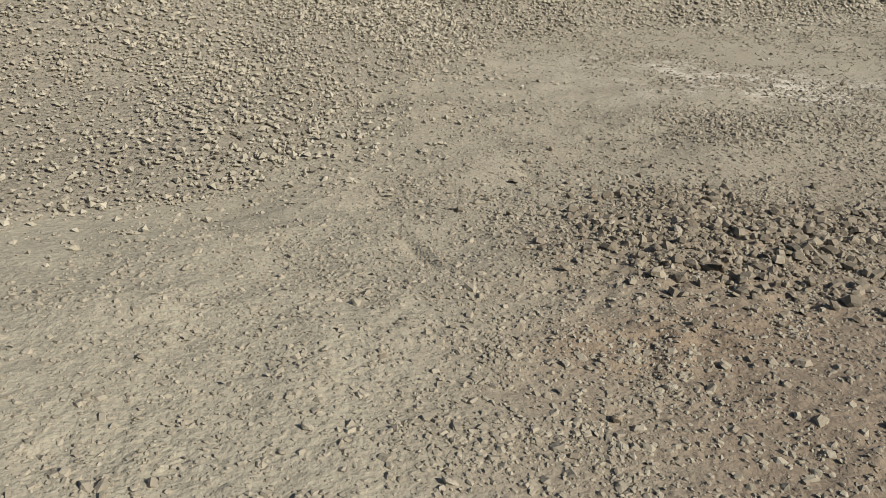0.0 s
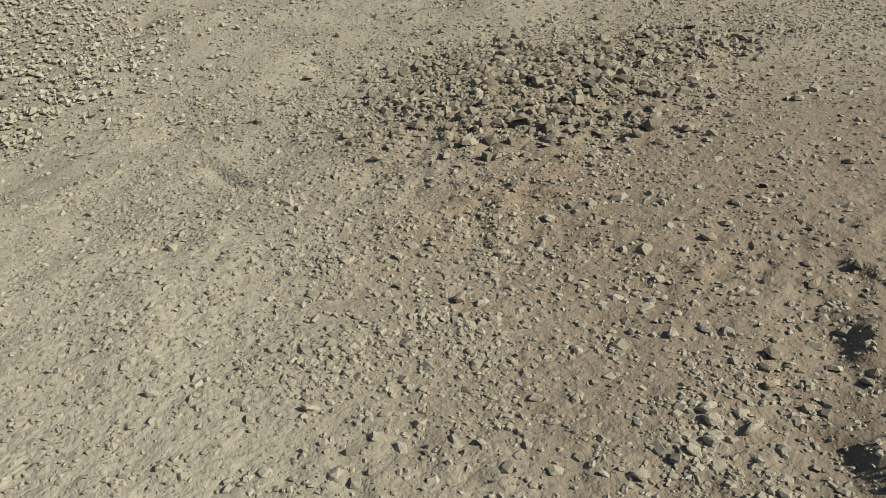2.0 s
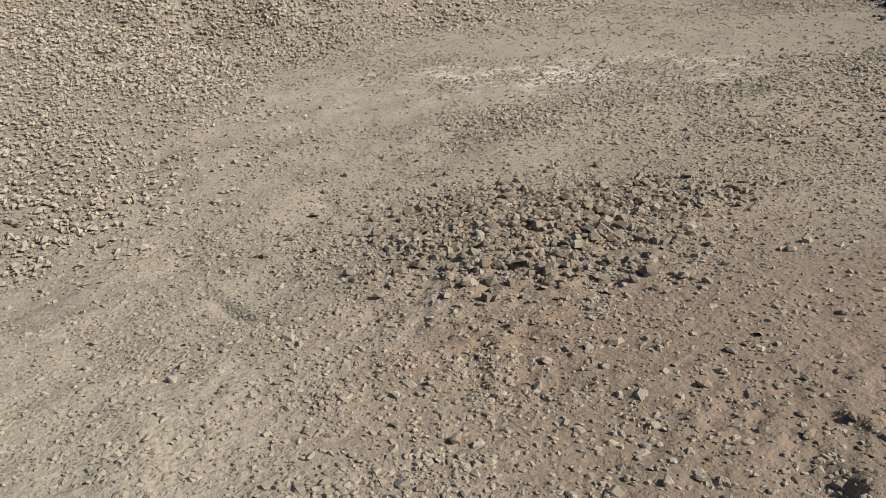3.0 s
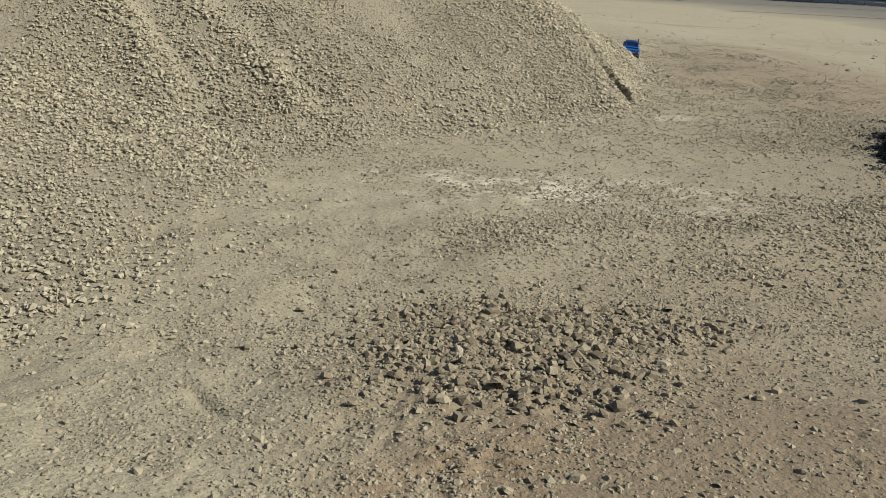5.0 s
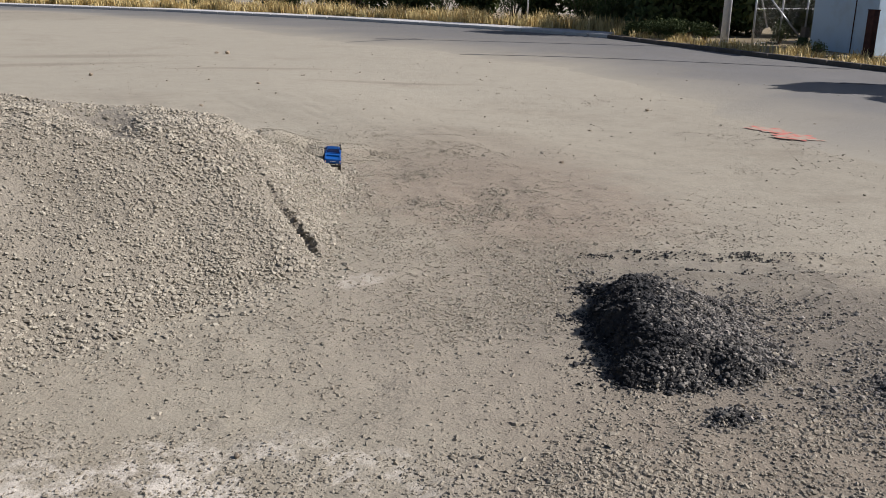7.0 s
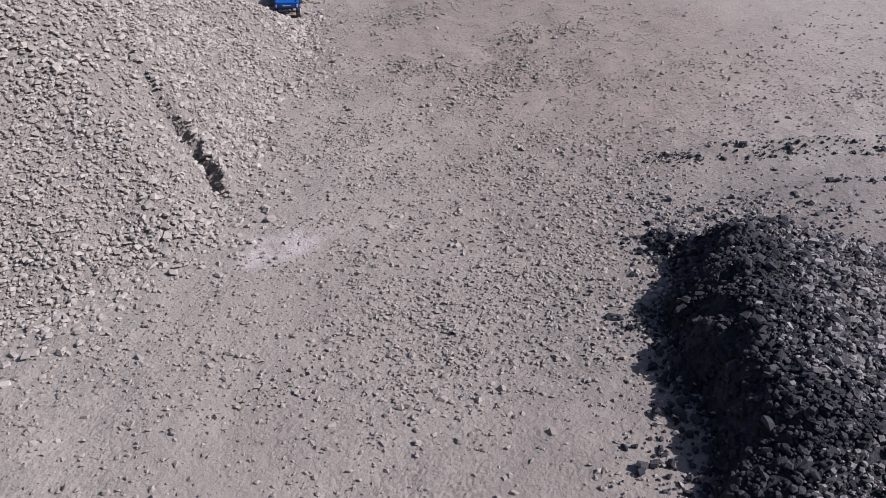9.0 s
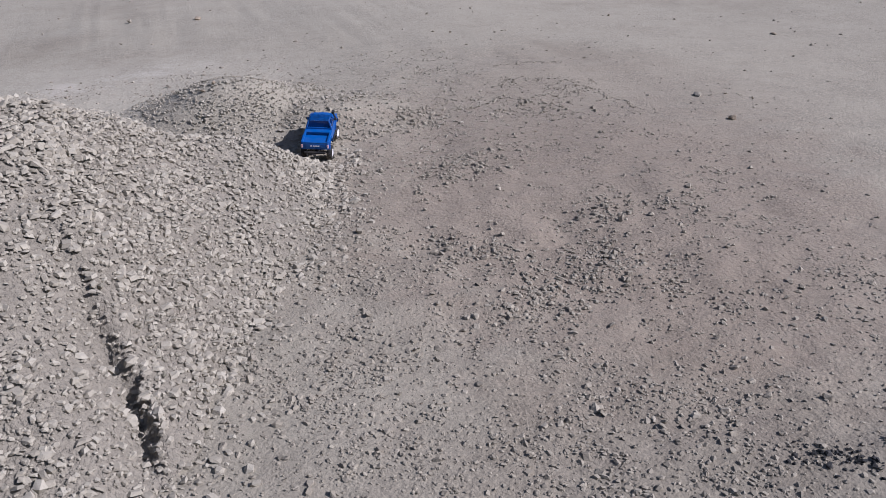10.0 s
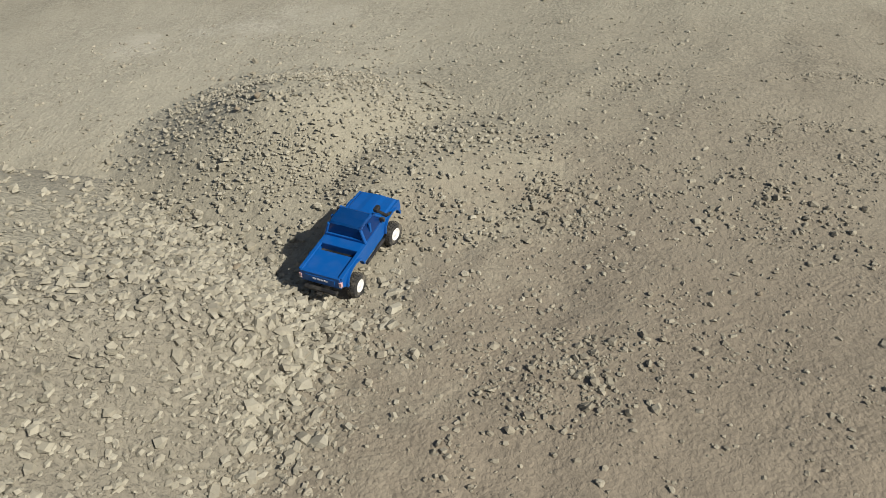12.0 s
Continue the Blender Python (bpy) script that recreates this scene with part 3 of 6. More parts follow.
box = (-2.0, 4.2, 2.0, 9.2)
area = (box[1] - box[0]) * (box[3] - box[2])
def heap_size(x, y):
    """Stones are finer on the western lobe and coarser on ribs and at the north-east end."""
    return (0.85 + 0.35 * patchy(x, y, 1.2, 62)) * (0.62 + 0.30 * smooth(0.6, 2.4, x) + 0.12 * smooth(2.4, 3.2, x) + 0.25 * np.clip(slide(x, y)[1], 0, 1))


x, y = strew(int(area * 6000), box, lambda x, y: on_heap(x, y) * (x >= 1.0) * (0.62 + 0.38 * smooth(1.6, 2.4, x)))
coarse = stones(x, y, rng.gamma(4.0, 0.0092 / 4.0, len(x)).clip(0.004, 0.021) * heap_size(x, y), sink=0.17, flat=0.58, tilt=0.26)
x, y = strew(int(area * 4600), box, lambda x, y: on_heap(x, y) * (x < 1.0))
west = stones(x, y, rng.gamma(5.0, 0.011 / 5.0, len(x)).clip(0.004, 0.022) * heap_size(x, y), "chip", sink=0.1, flat=0.7)
x, y = strew(int(area * 600), box, on_heap)
small = stones(x, y, rng.uniform(0.004, 0.008, len(x)), "grain", sink=0.1)
stuff("heap_gravel", [coarse, west, small], GRAVEL, "pale grey-tan crushed gravel covering the heap", "gravel")

x, y = strew(60000, (2.2, 5.0, 8.2, 10.4), lambda x, y: smooth(-0.05, 0.14, mound_height(x, y)) * (0.2 + 0.62 * patchy(x, y, 3.5, 66)) * (heap_height(x, y) < 0.03))
stuff("mound_gravel", [stones(x, y, rng.gamma(4.0, 0.0048 / 4, len(x)).clip(0.003, 0.011), sink=0.26)], GRAVEL, "grey gravel covering the low mound", "gravel")

# 1 on the shaded west flank, which gets the black lumps; north rim counts as lit
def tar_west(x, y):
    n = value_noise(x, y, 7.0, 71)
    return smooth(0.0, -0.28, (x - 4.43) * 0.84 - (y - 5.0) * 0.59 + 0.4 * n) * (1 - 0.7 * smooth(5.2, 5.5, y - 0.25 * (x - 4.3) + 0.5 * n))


def tar_ridge(x, y):
    """Dark crumbs along the two tracks that leave the pile."""
    out = 0.0
    for ax, ay, bx, by, much in ((4.5, 6.12, 6.4, 5.3, 1.0), (4.9, 5.62, 6.0, 5.1, 0.35)):
        d = math.hypot(bx - ax, by - ay)
        ux, uy = (bx - ax) / d, (by - ay) / d
        s, t = (x - ax) * ux + (y - ay) * uy, (x - ax) * uy - (y - ay) * ux + 0.08 * value_noise(x, y, 2.0, 8)
        out = out + much * np.exp(-(t / 0.05) ** 2) * smooth(0, 0.1, s) * (1 - smooth(d * 0.5, d, s))
    return out


tar_mask = lambda x, y: smooth(-0.03, 0.03, tar_height(x, y))
# black crumbs past the west foot also deepen the pile's cast shadow
x, y = strew(84000, (3.4, 6.0, 3.3, 6.2), lambda x, y: tar_mask(x, y) * (0.2 + 0.8 * tar_west(x, y)) + 0.4 * smooth(-0.16, -0.01, tar_height(x, y)) ** 1.5 * tar_west(x, y) * smooth(4.25, 4.42, y + 0.5 * (x - 3.75)) + 0.12 * tar_ridge(x, y))
xr, yr = strew(90000, (4.3, 6.6, 4.8, 6.4), lambda x, y: 0.6 * tar_ridge(x, y) * patchy(x, y, 6.0, 72) ** 2 + 0.05 * smooth(-0.3, 0.0, tar_height(x, y)))
ridge = stones(xr, yr, rng.gamma(3.0, 0.0042 / 3, len(xr)).clip(0.002, 0.012), "grain", sink=0.05)
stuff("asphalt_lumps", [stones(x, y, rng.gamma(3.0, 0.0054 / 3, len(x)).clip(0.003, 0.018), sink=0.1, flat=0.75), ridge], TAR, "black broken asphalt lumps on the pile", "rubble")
# sunlit-grey lumps cover the east flank and the north rim
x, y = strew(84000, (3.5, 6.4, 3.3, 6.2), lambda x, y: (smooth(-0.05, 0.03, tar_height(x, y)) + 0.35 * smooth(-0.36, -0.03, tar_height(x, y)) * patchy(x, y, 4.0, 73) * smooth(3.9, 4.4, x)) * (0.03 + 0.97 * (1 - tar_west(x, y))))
stuff("dusty_asphalt_lumps", [stones(x, y, rng.gamma(3.0, 0.0054 / 3.0, len(x)).clip(0.003, 0.018), sink=0.15, flat=0.75)], TAR_LIT_DUSTY, "dusty asphalt lumps with sunlit grey painted in on the sunny side", "rubble")


def rubble(x, y):
    """How thickly coarse grit lies on the ground: 0 bare dust, 1 covered."""
    r = 0.0
    for cx, cy, rx, ry, turn, f in (
            (1.05, 2.6, 0.50, 0.36, 0.2, 1.0), (1.6, 3.72, 0.6, 0.26, 0.1, 0.9), (2.95, 3.80, 0.95, 0.34, 0.2, 1.0), (2.6, 3.3, 0.8, 0.4, 0.2, 0.7),
            (0.45, 1.5, 0.5, 0.4, 0.0, 0.4), (0.92, 1.4, 0.2, 0.3, 0.0, 0.4), (0.3, 2.25, 0.45, 0.45, 0.0, 0.5), (0.4, 2.75, 0.35, 0.3, 0.2, 0.5), (3.7, 5.85, 0.55, 0.65, 0.3, 0.9), (4.15, 6.35, 0.55, 0.45, 0.4, 0.85),
            (3.3, 5.35, 0.5, 0.35, 0.2, 0.7), (3.45, 6.9, 0.35, 0.6, 0.35, 0.75), (3.66, 7.5, 0.3, 0.6, 0.2, 0.7), (3.75, 8.1, 0.4, 0.5, 0.0, 0.6),
            (2.2, 5.65, 0.7, 0.2, 0.45, 0.5), (1.9, 4.1, 0.7, 0.25, 0.1, 0.5), (4.55, 7.15, 0.6, 0.45, 0.3, 0.55), (4.3, 8.7, 0.6, 0.5, 0.0, 0.5),
            (5.0, 4.5, 0.8, 0.7, 0.0, 0.7), (4.6, 3.5, 0.7, 0.4, 0.3, 0.8), (5.5, 6.2, 0.7, 0.35, -0.4, 0.45), (4.9, 8.3, 0.35, 0.2, 0.3, 0.5), (2.3, 2.7, 0.7, 0.4, 0.2, 0.4)):
        r = r + f * bump_at(x, y, cx, cy, rx, ry, turn)
    for cx, cy, rx, ry in ((2.62, 5.2, 0.42, 0.25), (3.0, 4.8, 0.5, 0.2), (3.5, 4.55, 0.22, 0.3), (4.2, 7.9, 0.3, 0.3), (4.6, 6.75, 0.35, 0.2)):
        r = r - 0.6 * bump_at(x, y, cx, cy, rx, ry, 0.2)
    return np.clip(r, 0, 1)


yard = (-1.0, 7.0, 0.8, 11.0)
area = (yard[1] - yard[0]) * (yard[3] - yard[2])
off_piles = lambda x, y: (heap_height(x, y) < 0.01) & (tar_height(x, y) < 0.02) & (mound_height(x, y) < 0.02)
quiet = lambda x, y: 1 - 0.62 * smooth(6.3, 7.2, y) * smooth(3.7, 4.2, x)
seen = lambda x, y: smooth(-1.6, 0.5, 3.0 + 0.6 * y - x) * smooth(-1.6, -0.6, x - 0.42 * (y - 2)) * (1 - 0.85 * smooth(5.0, 6.9, x)) * (1 - 0.9 * smooth(8.6, 10.9, y))
drift = lambda x, y: patchy(x, y, 0.9, 80) * (0.25 + 0.75 * patchy(x, y, 3.5, 81)) * (0.3 + 0.7 * patchy(x, y, 11.0, 82))
clumps = lambda x, y: 0.12 + 0.88 * patchy(x, y, 4.0, 84) * (0.4 + 0.6 * patchy(x, y, 14.0, 85))
# bare ground and trampled rubble differ; a stone's chance follows both its zone and its clump
x, y = strew(int(area * 2200), yard, lambda x, y: off_piles(x, y) * seen(x, y) * quiet(x, y) * (0.10 + 0.45 * drift(x, y) + 0.75 * rubble(x, y) * clumps(x, y)))
grit_fine = stones(x, y, rng.gamma(3.0, 0.0029 / 3, len(x)).clip(0.0012, 0.006) * (0.8 + 0.55 * smooth(2.2, 5.0, y)), "grain", sink=0.08)
x, y = strew(int(area * 5200), yard, lambda x, y: off_piles(x, y) * seen(x, y) * quiet(x, y) * (0.004 + 0.035 * drift(x, y) + 0.85 * rubble(x, y) * clumps(x, y)))
grit_mid = stones(x, y, rng.gamma(4.0, 0.0040 / 4, len(x)).clip(0.002, 0.011) * (0.8 + 0.6 * smooth(2.5, 5.0, y)), sink=0.22, flat=0.52)
x, y = strew(int(area * 70), yard, lambda x, y: off_piles(x, y) * seen(x, y) * quiet(x, y) * (0.05 + 0.5 * rubble(x, y)) * smooth(1.0, 3.0, y))
grit_big = stones(x, y, rng.gamma(6.0, 0.0078 / 6, len(x)).clip(0.004, 0.015), "block", sink=0.22)
coarse_spots = lambda x, y: np.clip(1.1 * bump_at(x, y, 1.02, 2.62, 0.38, 0.36, 0.15) + 0.6 * bump_at(x, y, 1.4, 2.7, 0.25, 0.16, 0.2) + 0.7 * bump_at(x, y, 1.6, 3.7, 0.5, 0.2, 0.1) + 0.15 * bump_at(x, y, 3.0, 3.75, 1.0, 0.36, 0.25) + 0.2 * bump_at(x, y, 1.1, 1.6, 0.35, 0.5, 0.3) + 0.9 * bump_at(x, y, 1.05, 1.48, 0.06, 0.16, -0.4) + 0.9 * bump_at(x, y, 0.91, 1.29, 0.06, 0.12, -0.2) + 0.8 * bump_at(x, y, 0.89, 1.435, 0.04, 0.05) + 0.4 * bump_at(x, y, 4.5, 7.1, 0.5, 0.4) + 0.5 * bump_at(x, y, 4.6, 3.6, 0.7, 0.4) + 0.12 * bump_at(x, y, 0.7, 1.8, 0.6, 0.6), 0, 1)
x, y = strew(int(area * 9000), yard, lambda x, y: off_piles(x, y) * coarse_spots(x, y) ** 1.3 * clumps(x, y))
xr, yr = strew(30000, (0.3, 1.9, 1.9, 3.4), lambda x, y: np.clip(1.2 * bump_at(x, y, 0.98, 2.62, 0.30, 0.38, 0.1) + 0.9 * bump_at(x, y, 1.35, 2.72, 0.24, 0.16, 0.2), 0, 1) ** 1.5 * (0.25 + 0.75 * patchy(x, y, 9.0, 92)))
heaped = stones(xr, yr, rng.gamma(2.4, 0.0066 / 2.4, len(xr)).clip(0.002, 0.016), sink=0.12, flat=0.7)
stuff("soil_crumbs", [heaped, stones(x, y, rng.gamma(2.6, 0.0040 / 2.6, len(x)).clip(0.002, 0.013), sink=0.2, flat=0.55)], CRUMB, "dark brown soil crumbs and broken clods", "soil crumbs")
x, y = strew(16000, (-2, 14, 6, 26), lambda x, y: off_piles(x, y) * smooth(0, 3, np.maximum(y - 9.0, x - 5.5)) * 0.55 * drift(x * 0.5, y * 0.5))
grit_far = stones(x, y, rng.gamma(3.0, 0.008 / 3, len(x)).clip(0.003, 0.03), "chip", sink=0.2)
clusters = ((9.25, 9.2, 0.5, 0.7), (9.1, 7.9, 0.5, 0.6), (6.3, 9.9, 0.5, 0.25), (6.15, 8.8, 0.3, 0.2), (6.1, 6.9, 0.6, 0.3), (5.3, 6.7, 0.5, 0.25), (7.8, 7.9, 0.6, 0.3), (8.7, 10.0, 0.25, 0.15), (9.3, 12.7, 0.9, 0.3), (5.4, 8.0, 0.5, 0.25), (6.5, 5.9, 0.6, 0.5))
x, y = strew(60000, (4.8, 11.5, 4.0, 13.5), lambda x, y: off_piles(x, y) * (0.012 + 0.75 * np.clip(sum(bump_at(x, y, *q) for q in clusters), 0, 1) * patchy(x, y, 3.0, 88)))
grit_east = stones(x, y, rng.gamma(3.0, 0.0062 / 3, len(x)).clip(0.003, 0.018), "chip", sink=0.2, flat=0.5)
x, y = strew(36000, (1.0, 4.6, 2.9, 4.5), lambda x, y: off_piles(x, y) * np.clip(1.1 * bump_at(x, y, 2.95, 3.78, 0.75, 0.28, 0.2) + 0.9 * bump_at(x, y, 1.65, 3.72, 0.5, 0.17, 0.1) + 0.5 * bump_at(x, y, 3.5, 3.6, 0.7, 0.5) + 0.5 * bump_at(x, y, 2.5, 3.35, 0.8, 0.35, 0.2), 0, 1) * clumps(x, y))
grit_band = stones(x, y, rng.gamma(4.0, 0.0068 / 4, len(x)).clip(0.003, 0.014), sink=0.16, flat=0.58)
near = (-0.35, 3.0, 1.15, 3.6)
x, y = strew(26000, near, lambda x, y: off_piles(x, y) * (1 - 0.6 * smooth(1.7, 2.3, x)) * (0.22 + 0.78 * patchy(x, y, 2.2, 89)) * (0.35 + 0.65 * patchy(x, y, 13.0, 90)))
grit_near = stones(x, y, rng.gamma(3.0, 0.0024 / 3, len(x)).clip(0.0011, 0.0055), "grain", sink=0.06)


def churned(x, y):
    """Where wheels broke the crust: patches and chains of crumbs on otherwise smooth dust."""
    patch = smooth(0.01, 0.12, value_noise(x, y, 1.7, 201, 4))
    chain = np.exp(-(value_noise(x, y, 1.3, 205, 4) / 0.028) ** 2)
    fine = smooth(-0.05, 0.10, value_noise(x, y, 12.0, 203, 3))
    return np.clip(0.06 + 0.8 * patch + 0.5 * chain, 0, 1) * (0.10 + 0.90 * fine)


TORN = ((4.50, 7.16, 0.09), (4.28, 7.15, 0.10), (4.35, 7.03, 0.10), (4.64, 7.33, 0.12), (4.13, 7.05, 0.08), (4.14, 7.55, 0.14), (4.31, 7.44, 0.10), (4.78, 7.60, 0.12), (5.1, 7.65, 0.12), (4.75, 7.08, 0.12), (4.4, 8.26, 0.14), (4.62, 8.32, 0.14), (4.45, 8.97, 0.16), (5.05, 8.95, 0.2), (4.1, 9.2, 0.2), (3.9, 8.5, 0.16))
SMOOTH = ((0.41, 4.34, 0.35), (0.2, 3.4, 0.25), (0.7, 3.65, 0.2), (1.12, 3.31, 0.16), (2.8, 6.3, 0.2), (3.36, 6.56, 0.14), (3.9, 6.6, 0.16), (2.7, 5.15, 0.26), (4.45, 7.50, 0.08), (4.9, 7.4, 0.12), (4.62, 7.76, 0.12), (4.2, 7.9, 0.2), (2.9, 4.8, 0.35), (4.9, 5.6, 0.25), (-0.05, 2.6, 0.2), (1.5, 2.05, 0.25), (1.2, 1.85, 0.28), (0.95, 1.72, 0.16), (1.25, 1.5, 0.2))
torn = lambda x, y: np.clip(sum(bump_at(x, y, cx, cy, r, r) for cx, cy, r in TORN), 0, 1)
calm = lambda x, y: 1 - 0.7 * np.clip(sum(bump_at(x, y, cx, cy, r, r) for cx, cy, r in SMOOTH), 0, 1)
x, y = strew(90000, (-0.6, 4.6, 2.7, 6.6), lambda x, y: off_piles(x, y) * seen(x, y) * calm(x, y) * (0.06 + 0.94 * patchy(x, y, 2.4, 93)) * (0.18 + 0.82 * patchy(x * 0.8 + y * 0.6, (y * 0.8 - x * 0.6) * 2.2, 3.0, 94)))
grit_lane = stones(x, y, rng.gamma(3.0, 0.0046 / 3, len(x)).clip(0.002, 0.010), "grain", sink=0.08)
x, y = strew(int(area * 3600), yard, lambda x, y: off_piles(x, y) * seen(x, y) * calm(x, y) * quiet(x, y) * np.clip(0.5 * churned(x, y) + 0.75 * rubble(x, y) * clumps(x, y), 0, 1))
crumbs = stones(x, y, rng.gamma(2.6, 0.0055 / 2.6, len(x)).clip(0.0022, 0.015) * (0.42 + 0.58 * smooth(1.6, 4.2, y)) * (0.45 + 0.55 * quiet(x, y)), sink=0.26, flat=0.62)
x, y = strew(60000, (3.5, 5.6, 6.7, 9.6), lambda x, y: off_piles(x, y) * torn(x, y) ** 1.2 * (0.1 + 0.9 * patchy(x, y, 14.0, 207)))
crumbs_torn = stones(x, y, rng.gamma(2.6, 0.0050 / 2.6, len(x)).clip(0.0025, 0.015), sink=0.16, flat=0.68)
x, y = strew(190000, (-0.4, 2.1, 1.15, 3.9), lambda x, y: off_piles(x, y) * calm(x, y) * np.clip(0.14 + 0.6 * churned(x, y) + 0.7 * rubble(x, y) * clumps(x, y), 0, 1))
crumbs_near = stones(x, y, rng.gamma(2.2, 0.0028 / 2.2, len(x)).clip(0.0013, 0.010), sink=0.24, flat=0.6)
x, y = strew(60000, (3.2, 5.6, 6.6, 9.8), lambda x, y: off_piles(x, y) * calm(x, y) * (0.04 + 0.96 * smooth(0.0, 0.16, value_noise(x, y, 4.5, 211, 4))) * (0.08 + 0.92 * smooth(-0.04, 0.12, value_noise(x, y, 17.0, 213, 3))))
crumbs_east = stones(x, y, rng.gamma(2.2, 0.0036 / 2.2, len(x)).clip(0.0018, 0.011), sink=0.2, flat=0.62)
stuff("ground_grit", [crumbs, crumbs_torn, crumbs_east, crumbs_near, grit_near, grit_lane, grit_east, grit_band, grit_fine, grit_mid, grit_big, grit_far], GRIT, "loose tan grit and pebbles strewn on the earth", "grit")

# ---- shared shapes ----
def box_into(bm, x0, x1, y0, y1, z0, z1, bevel=0.0, segments=2):
    """A box between two corners, its edges rounded by bevel, added to bm."""
    vs = [bm.verts.new((x, y, z)) for x in (x0, x1) for y in (y0, y1) for z in (z0, z1)]
    fs = [bm.faces.new([vs[i] for i in f]) for f in ((0, 1, 3, 2), (4, 6, 7, 5), (0, 4, 5, 1), (2, 3, 7, 6), (0, 2, 6, 4), (1, 5, 7, 3))]
    if bevel:
        es = {e for f in fs for e in f.edges}
        bmesh.ops.bevel(bm, geom=list(es), offset=bevel, segments=segments, affect="EDGES", profile=0.5)
    return bm


def tube_into(bm, a, b, ra, rb=None, sides=12, caps=True):
    """A round bar from a to b."""
    a, b = Vector(a), Vector(b)
    rb = ra if rb is None else rb
    m = (b - a).to_track_quat("Z", "Y").to_matrix()
    rings = []
    for p, r in ((a, ra), (b, rb)):
        rings.append([bm.verts.new(p + m @ Vector((r * math.cos(2 * math.pi * i / sides), r * math.sin(2 * math.pi * i / sides), 0))) for i in range(sides)])
    for i in range(sides):
        j = (i + 1) % sides
        bm.faces.new((rings[0][i], rings[0][j], rings[1][j], rings[1][i]))
    if caps:
        bm.faces.new(rings[0][::-1])
        bm.faces.new(rings[1])
    return bm


def prism_into(bm, outline, y0, y1):
    """The closed outline of (x, z) points, as a slab from y0 to y1."""
    a = [bm.verts.new((x, y0, z)) for x, z in outline]
    b = [bm.verts.new((x, y1, z)) for x, z in outline]
    n = len(outline)
    faces = [bm.faces.new(a), bm.faces.new(b[::-1])]
    for i in range(n):
        faces.append(bm.faces.new((a[i], b[i], b[(i + 1) % n], a[(i + 1) % n])))
    bmesh.ops.recalc_face_normals(bm, faces=faces)
    bmesh.ops.triangulate(bm, faces=faces[:2])
    return bm


def slab_into(bm, corners, thick):
    """A flat panel through four corners, with a thickness along its normal."""
    c = [Vector(p) for p in corners]
    n = (c[1] - c[0]).cross(c[3] - c[0]).normalized() * thick
    v = [bm.verts.new(p) for p in c] + [bm.verts.new(p - n) for p in c]
    for f in ((0, 1, 2, 3), (7, 6, 5, 4), (0, 4, 5, 1), (1, 5, 6, 2), (2, 6, 7, 3), (3, 7, 4, 0)):
        bm.faces.new([v[i] for i in f])
    return bm


# ---- the toy pickup ----
def plastic(name, c, rough, dust=0.25):
    k = Mat(name, rough)
    k.color(k.mixc(k.ramp(k.noise(38.0, 5), [(0.45, (0.0,) * 3), (0.8, (dust,) * 3)]), c, (0.36, 0.31, 0.23)))
    k.rough(k.noise(60.0, 4), rough - 0.08, rough + 0.15)
    k.bump(k.noise(420.0, 2), 0.0006, 0.25)
    return k.m


BLUE = plastic("blue_plastic", (0.001, 0.082, 0.315), 0.42, 0.05)
BLACK = plastic("black_plastic", (0.012, 0.012, 0.013), 0.5, 0.25)
RUBBER = plastic("dusty_rubber", (0.03, 0.028, 0.026), 0.85, 0.75)
WHITE = plastic("white_rim_plastic", (0.78, 0.76, 0.72), 0.4, 0.25)
RED = plastic("pink_lamp_plastic", (0.62, 0.36, 0.36), 0.25, 0.1)
CLEAR = plastic("pale_lamp_plastic", (0.75, 0.72, 0.66), 0.2, 0.1)
STEEL = Mat("dull_steel", 0.4, 0.9)
STEEL.color(STEEL.ramp(STEEL.noise(90.0, 4), [(0.3, (0.12, 0.11, 0.10)), (0.7, (0.3, 0.28, 0.26))]))
STEEL = STEEL.m
PANE = Mat("smoked_pane", 0.12)
PANE.color((0.006, 0.03, 0.12))
PANE = PANE.m
LETTER = Mat("white_decal", 0.5).color((0.82, 0.82, 0.82)).m


def arch(cx, r, z0, steps=9):
    """Points of a wheel arch over cx, front to back, between two sills at z0."""
    return [(cx + r * math.cos(a), z0 + 0.95 * r * math.sin(a)) for a in np.linspace(0.0, math.pi, steps)]


